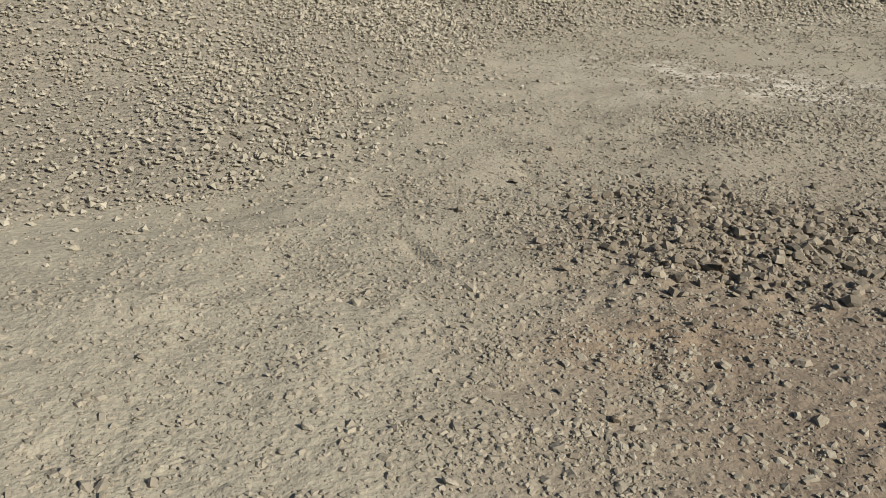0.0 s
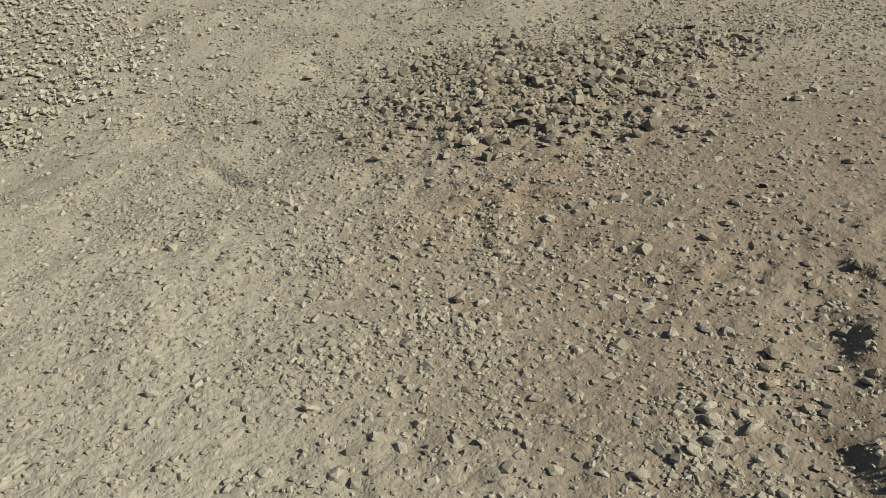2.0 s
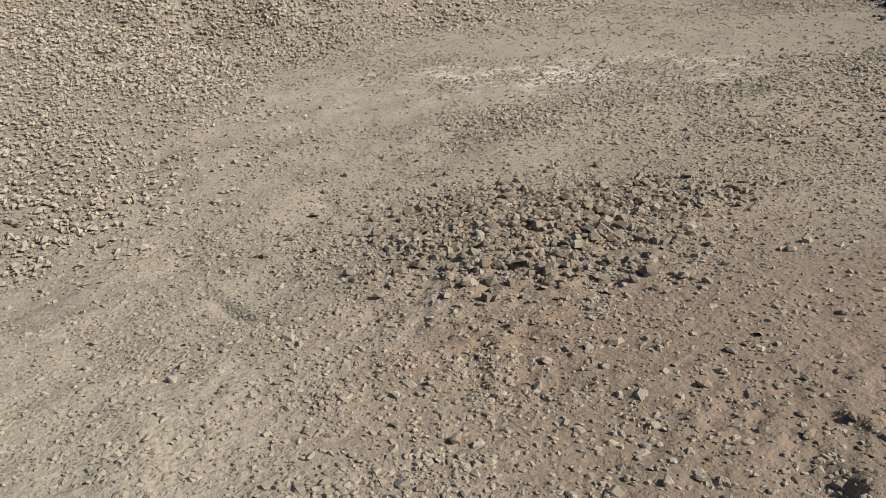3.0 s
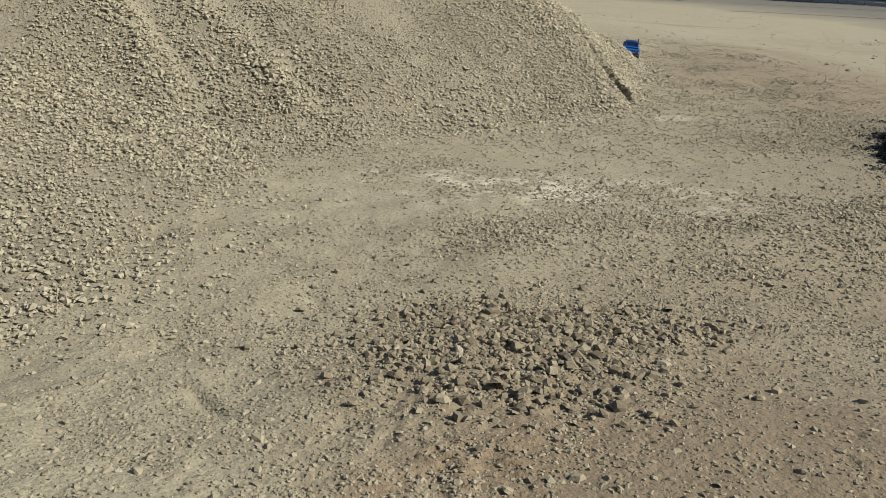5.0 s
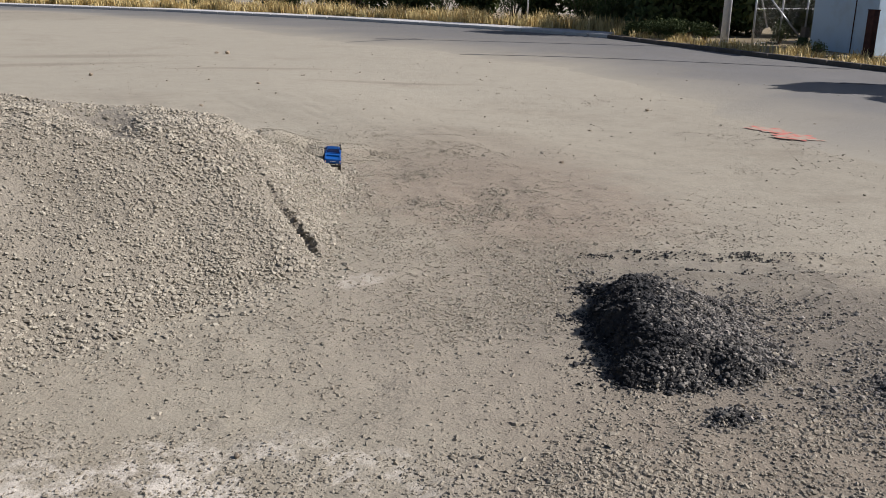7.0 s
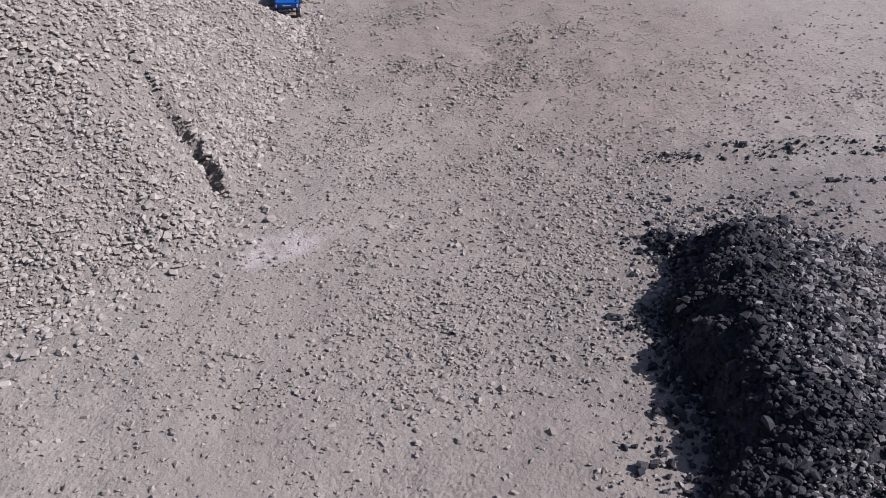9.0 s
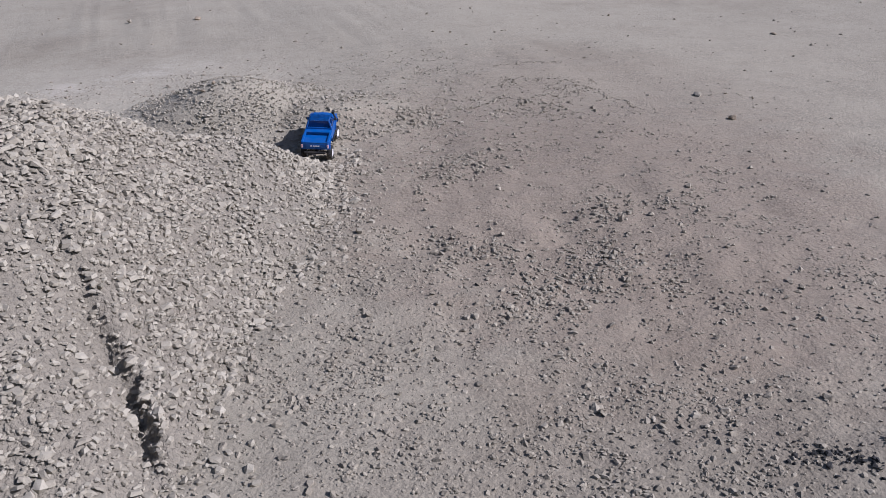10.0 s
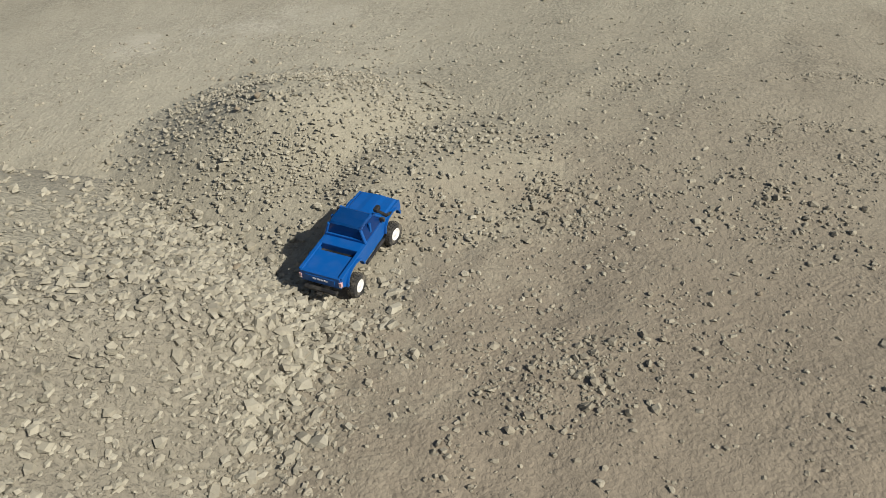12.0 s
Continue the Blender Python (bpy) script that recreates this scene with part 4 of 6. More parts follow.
def toy_wheel(truck, x, y, steer=0.0):
    """A balloon tyre with lugs on a white dish rim; the hub faces outwards."""
    out = 1 if y > 0 else -1
    bm = bmesh.new()
    r, w, n = 0.0305, 0.0125, 28
    prof = [(0.0165, -w * 0.92), (0.024, -w), (0.0285, -w * 0.86), (r, -w * 0.5), (r, w * 0.5), (0.0285, w * 0.86), (0.024, w), (0.0165, w * 0.92)]
    ring = [[bm.verts.new((p * math.cos(2 * math.pi * i / n), v, p * math.sin(2 * math.pi * i / n))) for p, v in prof] for i in range(n)]
    for i in range(n):
        a, b = ring[i], ring[(i + 1) % n]
        for j in range(len(prof)):
            k = (j + 1) % len(prof)
            bm.faces.new((a[j], b[j], b[k], a[k]))
    for i in range(22):
        t = 2 * math.pi * i / 22
        for s in (-1, 1):
            t2 = t + (0.14 if s > 0 else 0.0)
            c, d = math.cos(t2), math.sin(t2)
            vs = []
            for rr in (r - 0.001, r + 0.0022):
                for dt, v0 in ((-0.0026, 0.0012), (0.0026, 0.0012), (0.0026, w * 0.95), (-0.0026, w * 0.95)):
                    q = rr if v0 < w * 0.6 else rr - 0.0028
                    vs.append(bm.verts.new((q * c - dt * d, s * v0, q * d + dt * c)))
            for f in ((4, 5, 6, 7), (0, 4, 7, 3), (1, 2, 6, 5), (2, 3, 7, 6), (0, 1, 5, 4)):
                bm.faces.new([vs[i] for i in f])
    bmesh.ops.recalc_face_normals(bm, faces=bm.faces)
    wheel = part("wheel", bmesh.new(), RUBBER, truck)
    part("tyre", bm, RUBBER, wheel, "dusty black lugged tyre")
    bm = bmesh.new()
    prof = [(0.0172, 0.0118), (0.0165, 0.0125), (0.0145, 0.0105), (0.0085, 0.0085), (0.0062, 0.0105), (0.0, 0.0108)]
    ring = [[bm.verts.new((p * math.cos(2 * math.pi * i / 24), out * v, p * math.sin(2 * math.pi * i / 24))) for p, v in prof[:-1]] for i in range(24)]
    tip = bm.verts.new((0, out * prof[-1][1], 0))
    for i in range(24):
        a, b = ring[i], ring[(i + 1) % 24]
        for j in range(len(prof) - 2):
            bm.faces.new((a[j], b[j], b[j + 1], a[j + 1]))
        bm.faces.new((a[-1], b[-1], tip))
    tube_into(bm, (0, -out * 0.011, 0), (0, out * 0.008, 0), 0.0168, sides=20)
    bmesh.ops.recalc_face_normals(bm, faces=bm.faces)
    part("rim", bm, WHITE, wheel, "white plastic dish rim", True)
    wheel.matrix_basis = pose(x, y, 0.031, 0, 0, steer)
    return wheel


def toy_truck():
    truck = new("toy_pickup")
    tagged(truck, "bright blue plastic toy pickup truck on the gravel slope", "toy truck")
    H, R = 0.0585, 0.096          # half-width, bed rail
    # sides with wheel arches
    low = [(0.138, 0.066)] + [(0.128, 0.058)] + [p for p in arch(0.090, 0.036, 0.058)] + [(0.045, 0.052), (-0.045, 0.052)]
    low += [p for p in arch(-0.085, 0.036, 0.058)] + [(-0.128, 0.062), (-0.137, 0.068)]
    up = [(-0.137, R), (-0.024, R), (-0.024, R + 0.002), (0.052, R + 0.004), (0.136, 0.093)]
    for s in (-1, 1):
        bm = bmesh.new()
        prism_into(bm, low + up, s * H, s * (H - 0.004))
        part("side_panel", bm, BLUE, truck)
        for cx in (0.090, -0.085):
            bm = bmesh.new()
            o, i = arch(cx, 0.039, 0.057, 13), arch(cx, 0.0345, 0.057, 13)
            prism_into(bm, o + i[::-1], s * (H + 0.006), s * (H - 0.006))
            part("wheel_arch_flare", bm, BLUE, truck)
    # bonnet
    bm = bmesh.new()
    rows = [(0.139, 0.086, 0.051), (0.134, 0.0945, 0.0545), (0.100, 0.0985, 0.056), (0.060, 0.1015, 0.057)]
    cols = (-1.0, -0.86, -0.45, -0.2, 0.2, 0.45, 0.86, 1.0)
    lift = (-0.004, 0.0, 0.0005, 0.0025, 0.0025, 0.0005, 0.0, -0.004)
    g = [[bm.verts.new((x, c * w, z + l)) for c, l in zip(cols, lift)] for x, z, w in rows]
    for a, b in zip(g, g[1:]):
        for j in range(len(cols) - 1):
            bm.faces.new((a[j], a[j + 1], b[j + 1], b[j]))
    part("bonnet", bm, BLUE, truck, smooth=False)
    # nose, grille and bumpers
    bm = bmesh.new()
    box_into(bm, 0.130, 0.139, -0.056, 0.056, 0.062, 0.090, 0.002)
    nose = part("nose_panel", bm, BLUE, truck)
    bm = bmesh.new()
    for z in (0.071, 0.0755, 0.080, 0.0845):
        box_into(bm, 0.1385, 0.1405, -0.034, 0.034, z - 0.0014, z + 0.0014)
    part("grille", bm, BLACK, nose, "black slatted grille")
    for s in (-1, 1):
        bm = bmesh.new()
        tube_into(bm, (0.1375, s * 0.045, 0.078), (0.1412, s * 0.045, 0.078), 0.0078, sides=18)
        part("headlight", bm, CLEAR, nose, "round clear headlight")
    bm = bmesh.new()
    box_into(bm, 0.141, 0.149, -0.050, 0.050, 0.050, 0.060, 0.002)
    part("front_bumper", bm, BLACK, truck)
    bm = bmesh.new()
    box_into(bm, -0.150, -0.139, -0.046, 0.046, 0.047, 0.055, 0.002)
    bumper = part("rear_bumper", bm, BLACK, truck, "black rear bumper")
    bm = bmesh.new()
    box_into(bm, -0.158, -0.148, -0.006, 0.006, 0.043, 0.049, 0.001)
    part("tow_hook", bm, BLACK, bumper)
    # bed
    bm = bmesh.new()
    box_into(bm, -0.134, -0.066, -0.0555, 0.0555, 0.083, 0.0905, 0.0008)
    part("bed_floor", bm, BLUE, truck)
    for s in (-1, 1):
        bm = bmesh.new()
        box_into(bm, -0.137, -0.024, s * 0.0500, s * 0.0600, R - 0.003, R + 0.002, 0.0012)
        part("bed_rail", bm, BLUE, truck)
    bm = bmesh.new()
    box_into(bm, -0.0520, -0.024, -0.0555, 0.0555, 0.076, 0.0985, 0.002)
    part("bed_front_deck", bm, BLUE, truck)
    bm = bmesh.new()
    box_into(bm, -0.140, -0.134, -0.0555, 0.0555, 0.064, R + 0.001, 0.0014)
    box_into(bm, -0.1412, -0.1395, -0.040, 0.040, 0.071, 0.089, 0.0007)
    gate = part("tailgate", bm, BLUE, truck)
    # maker's mark as plain bars
    for y0, y1 in ((-0.020, -0.011), (-0.009, -0.002), (0.0, 0.007), (0.011, 0.020)):
        bm = bmesh.new()
        box_into(bm, -0.1418, -0.1410, y0, y1, 0.078, 0.0825)
        part("mark_bar", bm, LETTER, gate, "white mark bar")
    for s in (-1, 1):
        bm = bmesh.new()
        box_into(bm, -0.1415, -0.1345, s * 0.0515, s * 0.0590, 0.071, 0.086, 0.001)
        lamp = part("tail_light", bm, RED, truck, "faded pink tail light")
        bm = bmesh.new()
        box_into(bm, -0.1420, -0.1412, s * 0.0525, s * 0.0580, 0.072, 0.0755)
        part("reversing_lens", bm, CLEAR, lamp, "pale lower lens")
    # cab
    bm = bmesh.new()
    zr = 0.1385
    g = []
    for x, w, z in ((0.036, 0.0455, zr - 0.004), (0.031, 0.047, zr), (0.006, 0.0475, zr + 0.0016), (-0.015, 0.0465, zr), (-0.020, 0.045, zr - 0.004)):
        g.append([bm.verts.new((x, c * w, z - d)) for c, d in ((-1.0, 0.0045), (-0.9, 0.0), (-0.3, -0.001), (0.3, -0.001), (0.9, 0.0), (1.0, 0.0045))])
    for a, b in zip(g, g[1:]):
        for j in range(5):
            bm.faces.new((a[j], a[j + 1], b[j + 1], b[j]))
    bmesh.ops.solidify(bm, geom=list(bm.faces), thickness=0.003)
    bmesh.ops.recalc_face_normals(bm, faces=bm.faces)
    part("roof", bm, BLUE, truck)
    belt, top = R + 0.003, zr - 0.004
    corner = {(1, s): ((0.064, s * 0.0565, belt), (0.036, s * 0.0455, top)) for s in (-1, 1)}
    corner.update({(-1, s): ((-0.0235, s * 0.0560, belt), (-0.020, s * 0.0450, top)) for s in (-1, 1)})
    for key, (a, b) in corner.items():
        bm = bmesh.new()
        tube_into(bm, a, b, 0.0042, 0.0036, 8)
        part("windscreen_pillar" if key[0] > 0 else "rear_pillar", bm, BLUE, truck)
    panes = (("windscreen", (1, -1), (1, 1)), ("rear_window", (-1, 1), (-1, -1)), ("side_window", (1, 1), (-1, 1)), ("side_window", (-1, -1), (1, -1)))
    for name, p, q in panes:
        bm = bmesh.new()
        slab_into(bm, (corner[p][0], corner[q][0], corner[q][1], corner[p][1]), 0.0012)
        part(name, bm, PANE, truck, "smoked dark window pane")
    bm = bmesh.new()
    box_into(bm, -0.0265, -0.0205, -0.0565, 0.0565, R - 0.004, R + 0.010, 0.001)
    part("cab_back_panel", bm, BLUE, truck)
    for s in (-1, 1):
        bm = bmesh.new()
        box_into(bm, 0.004, 0.0105, s * 0.0505, s * 0.0545, belt, zr - 0.006)
        part("window_post", bm, BLUE, truck)
        bm = bmesh.new()
        box_into(bm, 0.046, 0.052, s * 0.0570, s * 0.0690, 0.104, 0.116, 0.0016)
        part("door_mirror", bm, BLACK, truck, "black door mirror")
    bm = bmesh.new()
    box_into(bm, 0.058, 0.066, -0.056, 0.056, 0.098, 0.1035, 0.001)
    part("scuttle_panel", bm, BLUE, truck)
    # snorkel on the right-hand pillar
    bm = bmesh.new()
    tube_into(bm, (0.092, -0.0600, 0.090), (0.070, -0.0605, 0.103), 0.0042, sides=10)
    tube_into(bm, (0.070, -0.0605, 0.103), (0.044, -0.0540, 0.141), 0.0038, sides=10)
    box_into(bm, 0.036, 0.053, -0.0600, -0.0480, 0.141, 0.152, 0.002)
    part("snorkel", bm, BLACK, truck, "black air snorkel")
    # running gear
    bm = bmesh.new()
    for s in (-1, 1):
        box_into(bm, -0.130, 0.130, s * 0.022 - 0.004, s * 0.022 + 0.004, 0.050, 0.060)
    for x in (-0.115, -0.04, 0.03, 0.115):
        box_into(bm, x - 0.004, x + 0.004, -0.024, 0.024, 0.051, 0.058)
    box_into(bm, -0.03, 0.03, -0.02, 0.02, 0.040, 0.058, 0.003)
    part("chassis_frame", bm, BLACK, truck)
    bm = bmesh.new()
    box_into(bm, -0.128, 0.060, -0.052, 0.052, 0.072, 0.079)
    part("floor_pan", bm, BLACK, truck)
    for x in (0.090, -0.085):
        bm = bmesh.new()
        tube_into(bm, (x, -0.045, 0.031), (x, 0.045, 0.031), 0.005, sides=10)
        box_into(bm, x - 0.010, x + 0.010, -0.008, 0.012, 0.022, 0.041, 0.004)
        for s in (-1, 1):
            tube_into(bm, (x, s * 0.026, 0.031), (x - 0.012, s * 0.024, 0.066), 0.0035, sides=8)
        part("axle", bm, BLACK, truck)
    for x in (0.090, -0.085):
        for s in (-1, 1):
            toy_wheel(truck, x, s * 0.056, 0.0 if x < 0 else -8.0)
    for s in (-1, 1):
        bm = bmesh.new()
        box_into(bm, -0.040, 0.046, s * 0.058, s * 0.065, 0.044, 0.050, 0.0015)
        part("running_board", bm, BLACK, truck)
    # long wheelbase and high springs
    for ob in truck.children_recursive:
        if ob.name.startswith("wheel") and not ob.name.startswith("wheel_arch"):
            ob.location.x *= 1.17
        elif not (ob.parent and ob.parent.name.startswith("wheel")):
            up = 0.0 if ob.name.startswith("axle") else 0.010
            for v in ob.data.vertices:
                v.co.x, v.co.z = v.co.x * 1.17, v.co.z + up
    return truck


TRUCK_SIZE, TRUCK_AT, TRUCK_HEAD = 1.06, (3.868, 8.75), 70.0
truck = toy_truck()
hx, hy = math.cos(radians(TRUCK_HEAD)), math.sin(radians(TRUCK_HEAD))
flat_land = lambda x, y: float(np.mean(land(x + np.linspace(-0.03, 0.03, 5), y + np.linspace(0.03, -0.03, 5))))
corners = [Vector((TRUCK_AT[0] + a * hx - b * hy, TRUCK_AT[1] + a * hy + b * hx, 0)) for a, b in ((0.116, 0.06), (0.116, -0.06), (-0.108, 0.06), (-0.108, -0.06))]
for c in corners:
    c.z = flat_land(np.full(5, c.x), np.full(5, c.y)) + 0.005
fore = ((corners[0] + corners[1]) - (corners[2] + corners[3])).normalized()
side = ((corners[0] + corners[2]) - (corners[1] + corners[3])).normalized()
up = fore.cross(side).normalized()
side = up.cross(fore)
spot = sum(corners, Vector()) / 4
truck.matrix_basis = Matrix.Translation(spot) @ Matrix((fore, side, up)).transposed().to_4x4() @ Matrix.Scale(TRUCK_SIZE, 4)


# ---- single rocks and clods ----
def rock_mesh(name, seed, material, flat=0.7):
    r = np.random.default_rng(seed)
    bm = bmesh.new()
    bmesh.ops.create_icosphere(bm, subdivisions=2, radius=1.0)
    cuts = [(Vector(r.normal(size=3)).normalized(), r.uniform(0.48, 0.8)) for _ in range(13)]
    for v in bm.verts:
        for n, d in cuts:
            over = v.co.dot(n) - d
            if over > 0:
                v.co -= n * over
        v.co *= 1 + 0.06 * noise.noise(v.co * 2.3 + Vector((seed, 0, 0)))
        v.co.z *= flat
    me = bpy.data.meshes.new(name)
    bm.to_mesh(me)
    bm.free()
    me.materials.append(material)
    return me


ROCKS = [rock_mesh("rock", s, ROCK, f) for s, f in ((1, 0.75), (2, 0.6), (3, 0.8), (4, 0.45))]
CLODS = [rock_mesh("clod", s, CLOD, f) for s, f in ((5, 0.8), (6, 0.7), (7, 0.65))]


def put_rocks(rows, kind, label, group):
    for i, (x, y, half, stretch) in enumerate(rows):
        half = half * 0.68
        pool = ROCKS if kind == "rock" else CLODS
        ob = new(kind, pool[i % len(pool)])
        z = float(land(np.array([x]), np.array([y]))[0])
        ob.matrix_basis = Matrix.Translation((x, y, z + half * 0.28)) @ pose(0, 0, 0, rng.uniform(-14, 14), rng.uniform(-14, 14), rng.uniform(0, 360)) @ Matrix.Diagonal((half * stretch, half / stretch ** 0.5, half, 1))
        tagged(ob, label, kind, group)


# stones by the camera's first stand
ROCKS_A = [(0.685, 1.83, 0.018, 1.1), (0.785, 1.405, 0.019, 1.2), (0.785, 1.385, 0.016, 1.1), (0.775, 1.365, 0.015, 1.2), (0.815, 1.36, 0.015, 1.9), (0.742, 1.35, 0.018, 1.0), (0.765, 1.358, 0.015, 1.2), (0.68, 1.335, 0.016, 1.2), (0.82, 1.55, 0.014, 1.1), (0.86, 1.545, 0.013, 1.6), (0.885, 1.53, 0.013, 1.4), (0.957, 1.598, 0.015, 1.2), (0.83, 1.635, 0.013, 1.2), (0.37, 1.563, 0.015, 1.5), (0.40, 2.51, 0.015, 1.3), (0.835, 2.30, 0.019, 1.2), (0.85, 2.53, 0.026, 1.3), (0.99, 2.78, 0.02, 1.1), (0.72, 2.60, 0.02, 1.8), (1.06, 2.61, 0.017, 1.0), (0.186, 1.66, 0.014, 1.3), (0.54, 1.88, 0.015, 1.2), (0.82, 1.15, 0.014, 1.1), (1.27, 1.67, 0.013, 1.1)]
put_rocks(ROCKS_A, "rock", "pale dusty rock half bedded in brown soil", "rocks in the soil")
CLODS_A = [(0.595, 1.73, 0.017, 1.2), (0.978, 1.755, 0.018, 1.1), (1.09, 2.2, 0.02, 1.0), (0.65, 3.37, 0.02, 1.2), (0.585, 3.06, 0.018, 1.5), (0.46, 1.9, 0.012, 1.1), (0.725, 2.94, 0.018, 1.2), (0.83, 3.10, 0.016, 1.2), (0.89, 1.45, 0.016, 1.2), (0.87, 1.42, 0.014, 1.1), (1.04, 1.59, 0.014, 1.5)]
put_rocks(CLODS_A, "clod", "dark brown clod of earth on the dusty ground", "clods on the ground")
CLODS_B = [(1.99, 4.57, 0.024, 1.3), (2.29, 6.08, 0.028, 1.0), (0.38, 5.13, 0.028, 1.2), (3.95, 6.04, 0.020, 1.0), (4.06, 5.74, 0.020, 1.1), (3.56, 8.67, 0.022, 1.1), (5.96, 8.45, 0.04, 1.0), (4.92, 8.60, 0.013, 1.2), (3.40, 9.38, 0.02, 1.0), (3.46, 9.42, 0.024, 1.2), (3.92, 4.12, 0.03, 1.6), (9.5, 11.63, 0.06, 1.3), (6.3, 22.1, 0.12, 1.4), (6.1, 22.3, 0.09, 1.1), (3.6, 12.4, 0.05, 1.2), (2.9, 17.0, 0.07, 1.1), (5.0, 15.0, 0.05, 1.2), (7.6, 10.3, 0.035, 1.1)]
put_rocks(CLODS_B, "clod", "dark clod lying on the pale lot", "clods on the lot")
ROCKS_B = [(4.49, 8.01, 0.017, 1.1), (6.02, 8.87, 0.042, 1.3), (3.62, 8.0, 0.013, 1.2), (3.86, 8.05, 0.02, 1.3), (4.13, 7.93, 0.015, 1.1), (4.3, 6.4, 0.016, 1.2), (2.75, 4.2, 0.02, 1.6), (3.2, 4.0, 0.018, 1.3)]
put_rocks(ROCKS_B, "rock", "pale broken rock lying loose on the lot", "rocks on the lot")

# ---- road, kerb and pavement ----
LOT_EDGE = [(9.5, -60), (8.6, -8), (8.4, 3), (8.6, 7.6), (9.2, 9.0), (10.8, 12.5), (11.6, 16.7), (11.4, 20.8), (10.0, 25.2), (7.9, 37), (3.5, 46), (-9, 54), (-70, 80)]
KERB = [(18.9, -60), (18.9, -8), (18.9, 3), (18.9, 10), (18.9, 14), (19.1, 17.2), (19.4, 20.9), (20.2, 27.4), (18.4, 33), (15.2, 39.5), (9.5, 47.3), (-4, 58), (-66, 88)]
FLOOR = -0.09


def trace(points, n):
    """n points evenly along a polyline, its corners a little rounded."""
    p = np.array(points, float)
    d = np.r_[0, np.cumsum(np.hypot(*np.diff(p, axis=0).T))]
    s = np.linspace(0, d[-1], n)
    return np.stack([np.interp(s, d, p[:, 0]), np.interp(s, d, p[:, 1])], -1)


def by_index(points, n):
    p, s = np.array(points, float), np.linspace(0, len(points) - 1, n)
    return np.stack([np.interp(s, np.arange(len(p)), p[:, i]) for i in (0, 1)], -1)


ASPHALT = Mat("worn_asphalt", 0.88)
uv = ASPHALT.t.nodes.new("ShaderNodeUVMap").outputs[0]
sep = ASPHALT.t.nodes.new("ShaderNodeSeparateXYZ")
ASPHALT.link(uv, sep.inputs[0])
grey = ASPHALT.ramp(ASPHALT.noise(0.7, 6), [(0.3, (0.128, 0.124, 0.113)), (0.7, (0.168, 0.162, 0.148))])
speck = ASPHALT.mixc(0.35, grey, ASPHALT.ramp(ASPHALT.noise(90.0, 3), [(0.35, (0.5,) * 3), (0.65, (1.0,) * 3)]), "MULTIPLY")
dusty = ASPHALT.calc("MULTIPLY", sep.outputs[0], ASPHALT.calc("ADD", ASPHALT.calc("MULTIPLY", ASPHALT.noise(0.35, 6), 2.2), -0.1))
lot_dust = ASPHALT.mixc(1.0, ASPHALT.mixc(0.5, dust_colour(ASPHALT), (0.405, 0.365, 0.272)), (0.9, 0.9, 0.9), "MULTIPLY")
ASPHALT.color(ASPHALT.mixc(ASPHALT.ramp(dusty, [(0.02, (1.0,) * 3), (0.12, (0.72,) * 3), (0.42, (0.2,) * 3), (0.8, (0.04,) * 3)]), speck, lot_dust))
ASPHALT.bump(ASPHALT.noise(14.0, 5, 0.55), 0.02, 0.3)
ASPHALT.bump(ASPHALT.noise(120.0, 4), 0.006, 0.6)
ASPHALT = ASPHALT.m
CONCRETE = Mat("pale_concrete", 0.9)
CONCRETE.color(CONCRETE.mixc(0.5, CONCRETE.ramp(CONCRETE.noise(0.8, 6), [(0.3, (0.44, 0.43, 0.40)), (0.7, (0.60, 0.585, 0.55))]), CONCRETE.ramp(CONCRETE.noise(25.0, 5), [(0.3, (0.65,) * 3), (0.6, (1.0,) * 3)]), "MULTIPLY"))
CONCRETE.bump(CONCRETE.noise(60.0, 5), 0.004, 0.6)
CONCRETE = CONCRETE.m
# dark colour standing in for the shadows of overhead cables
CABLE_SHADE = Mat("tar_seam", 0.8)
CABLE_SHADE.color(CABLE_SHADE.ramp(CABLE_SHADE.noise(9.0, 3), [(0.3, (0.03, 0.03, 0.032)), (0.7, (0.06, 0.06, 0.06))]))
CABLE_SHADE = CABLE_SHADE.m
PAINT = Mat("red_ground_paint", 0.8)
PAINT.color(PAINT.mixc(PAINT.ramp(PAINT.noise(9.0, 6), [(0.40, (0.1,) * 3), (0.56, (0.95,) * 3)]), (0.55, 0.12, 0.085), (0.36, 0.31, 0.225)))
PAINT = PAINT.m
VERGE = Mat("dry_verge_soil", 0.95)
VERGE.color(VERGE.ramp(VERGE.noise(1.5, 6), [(0.3, (0.16, 0.12, 0.07)), (0.7, (0.33, 0.26, 0.14))]))
VERGE.bump(VERGE.noise(20.0, 6), 0.03, 0.8)
VERGE = VERGE.m


VERGE_DARK = Mat("dark_kerb", 0.9)
VERGE_DARK.color(VERGE_DARK.ramp(VERGE_DARK.noise(3.0, 6), [(0.3, (0.05, 0.042, 0.036)), (0.7, (0.13, 0.11, 0.09))]))
VERGE_DARK = VERGE_DARK.m


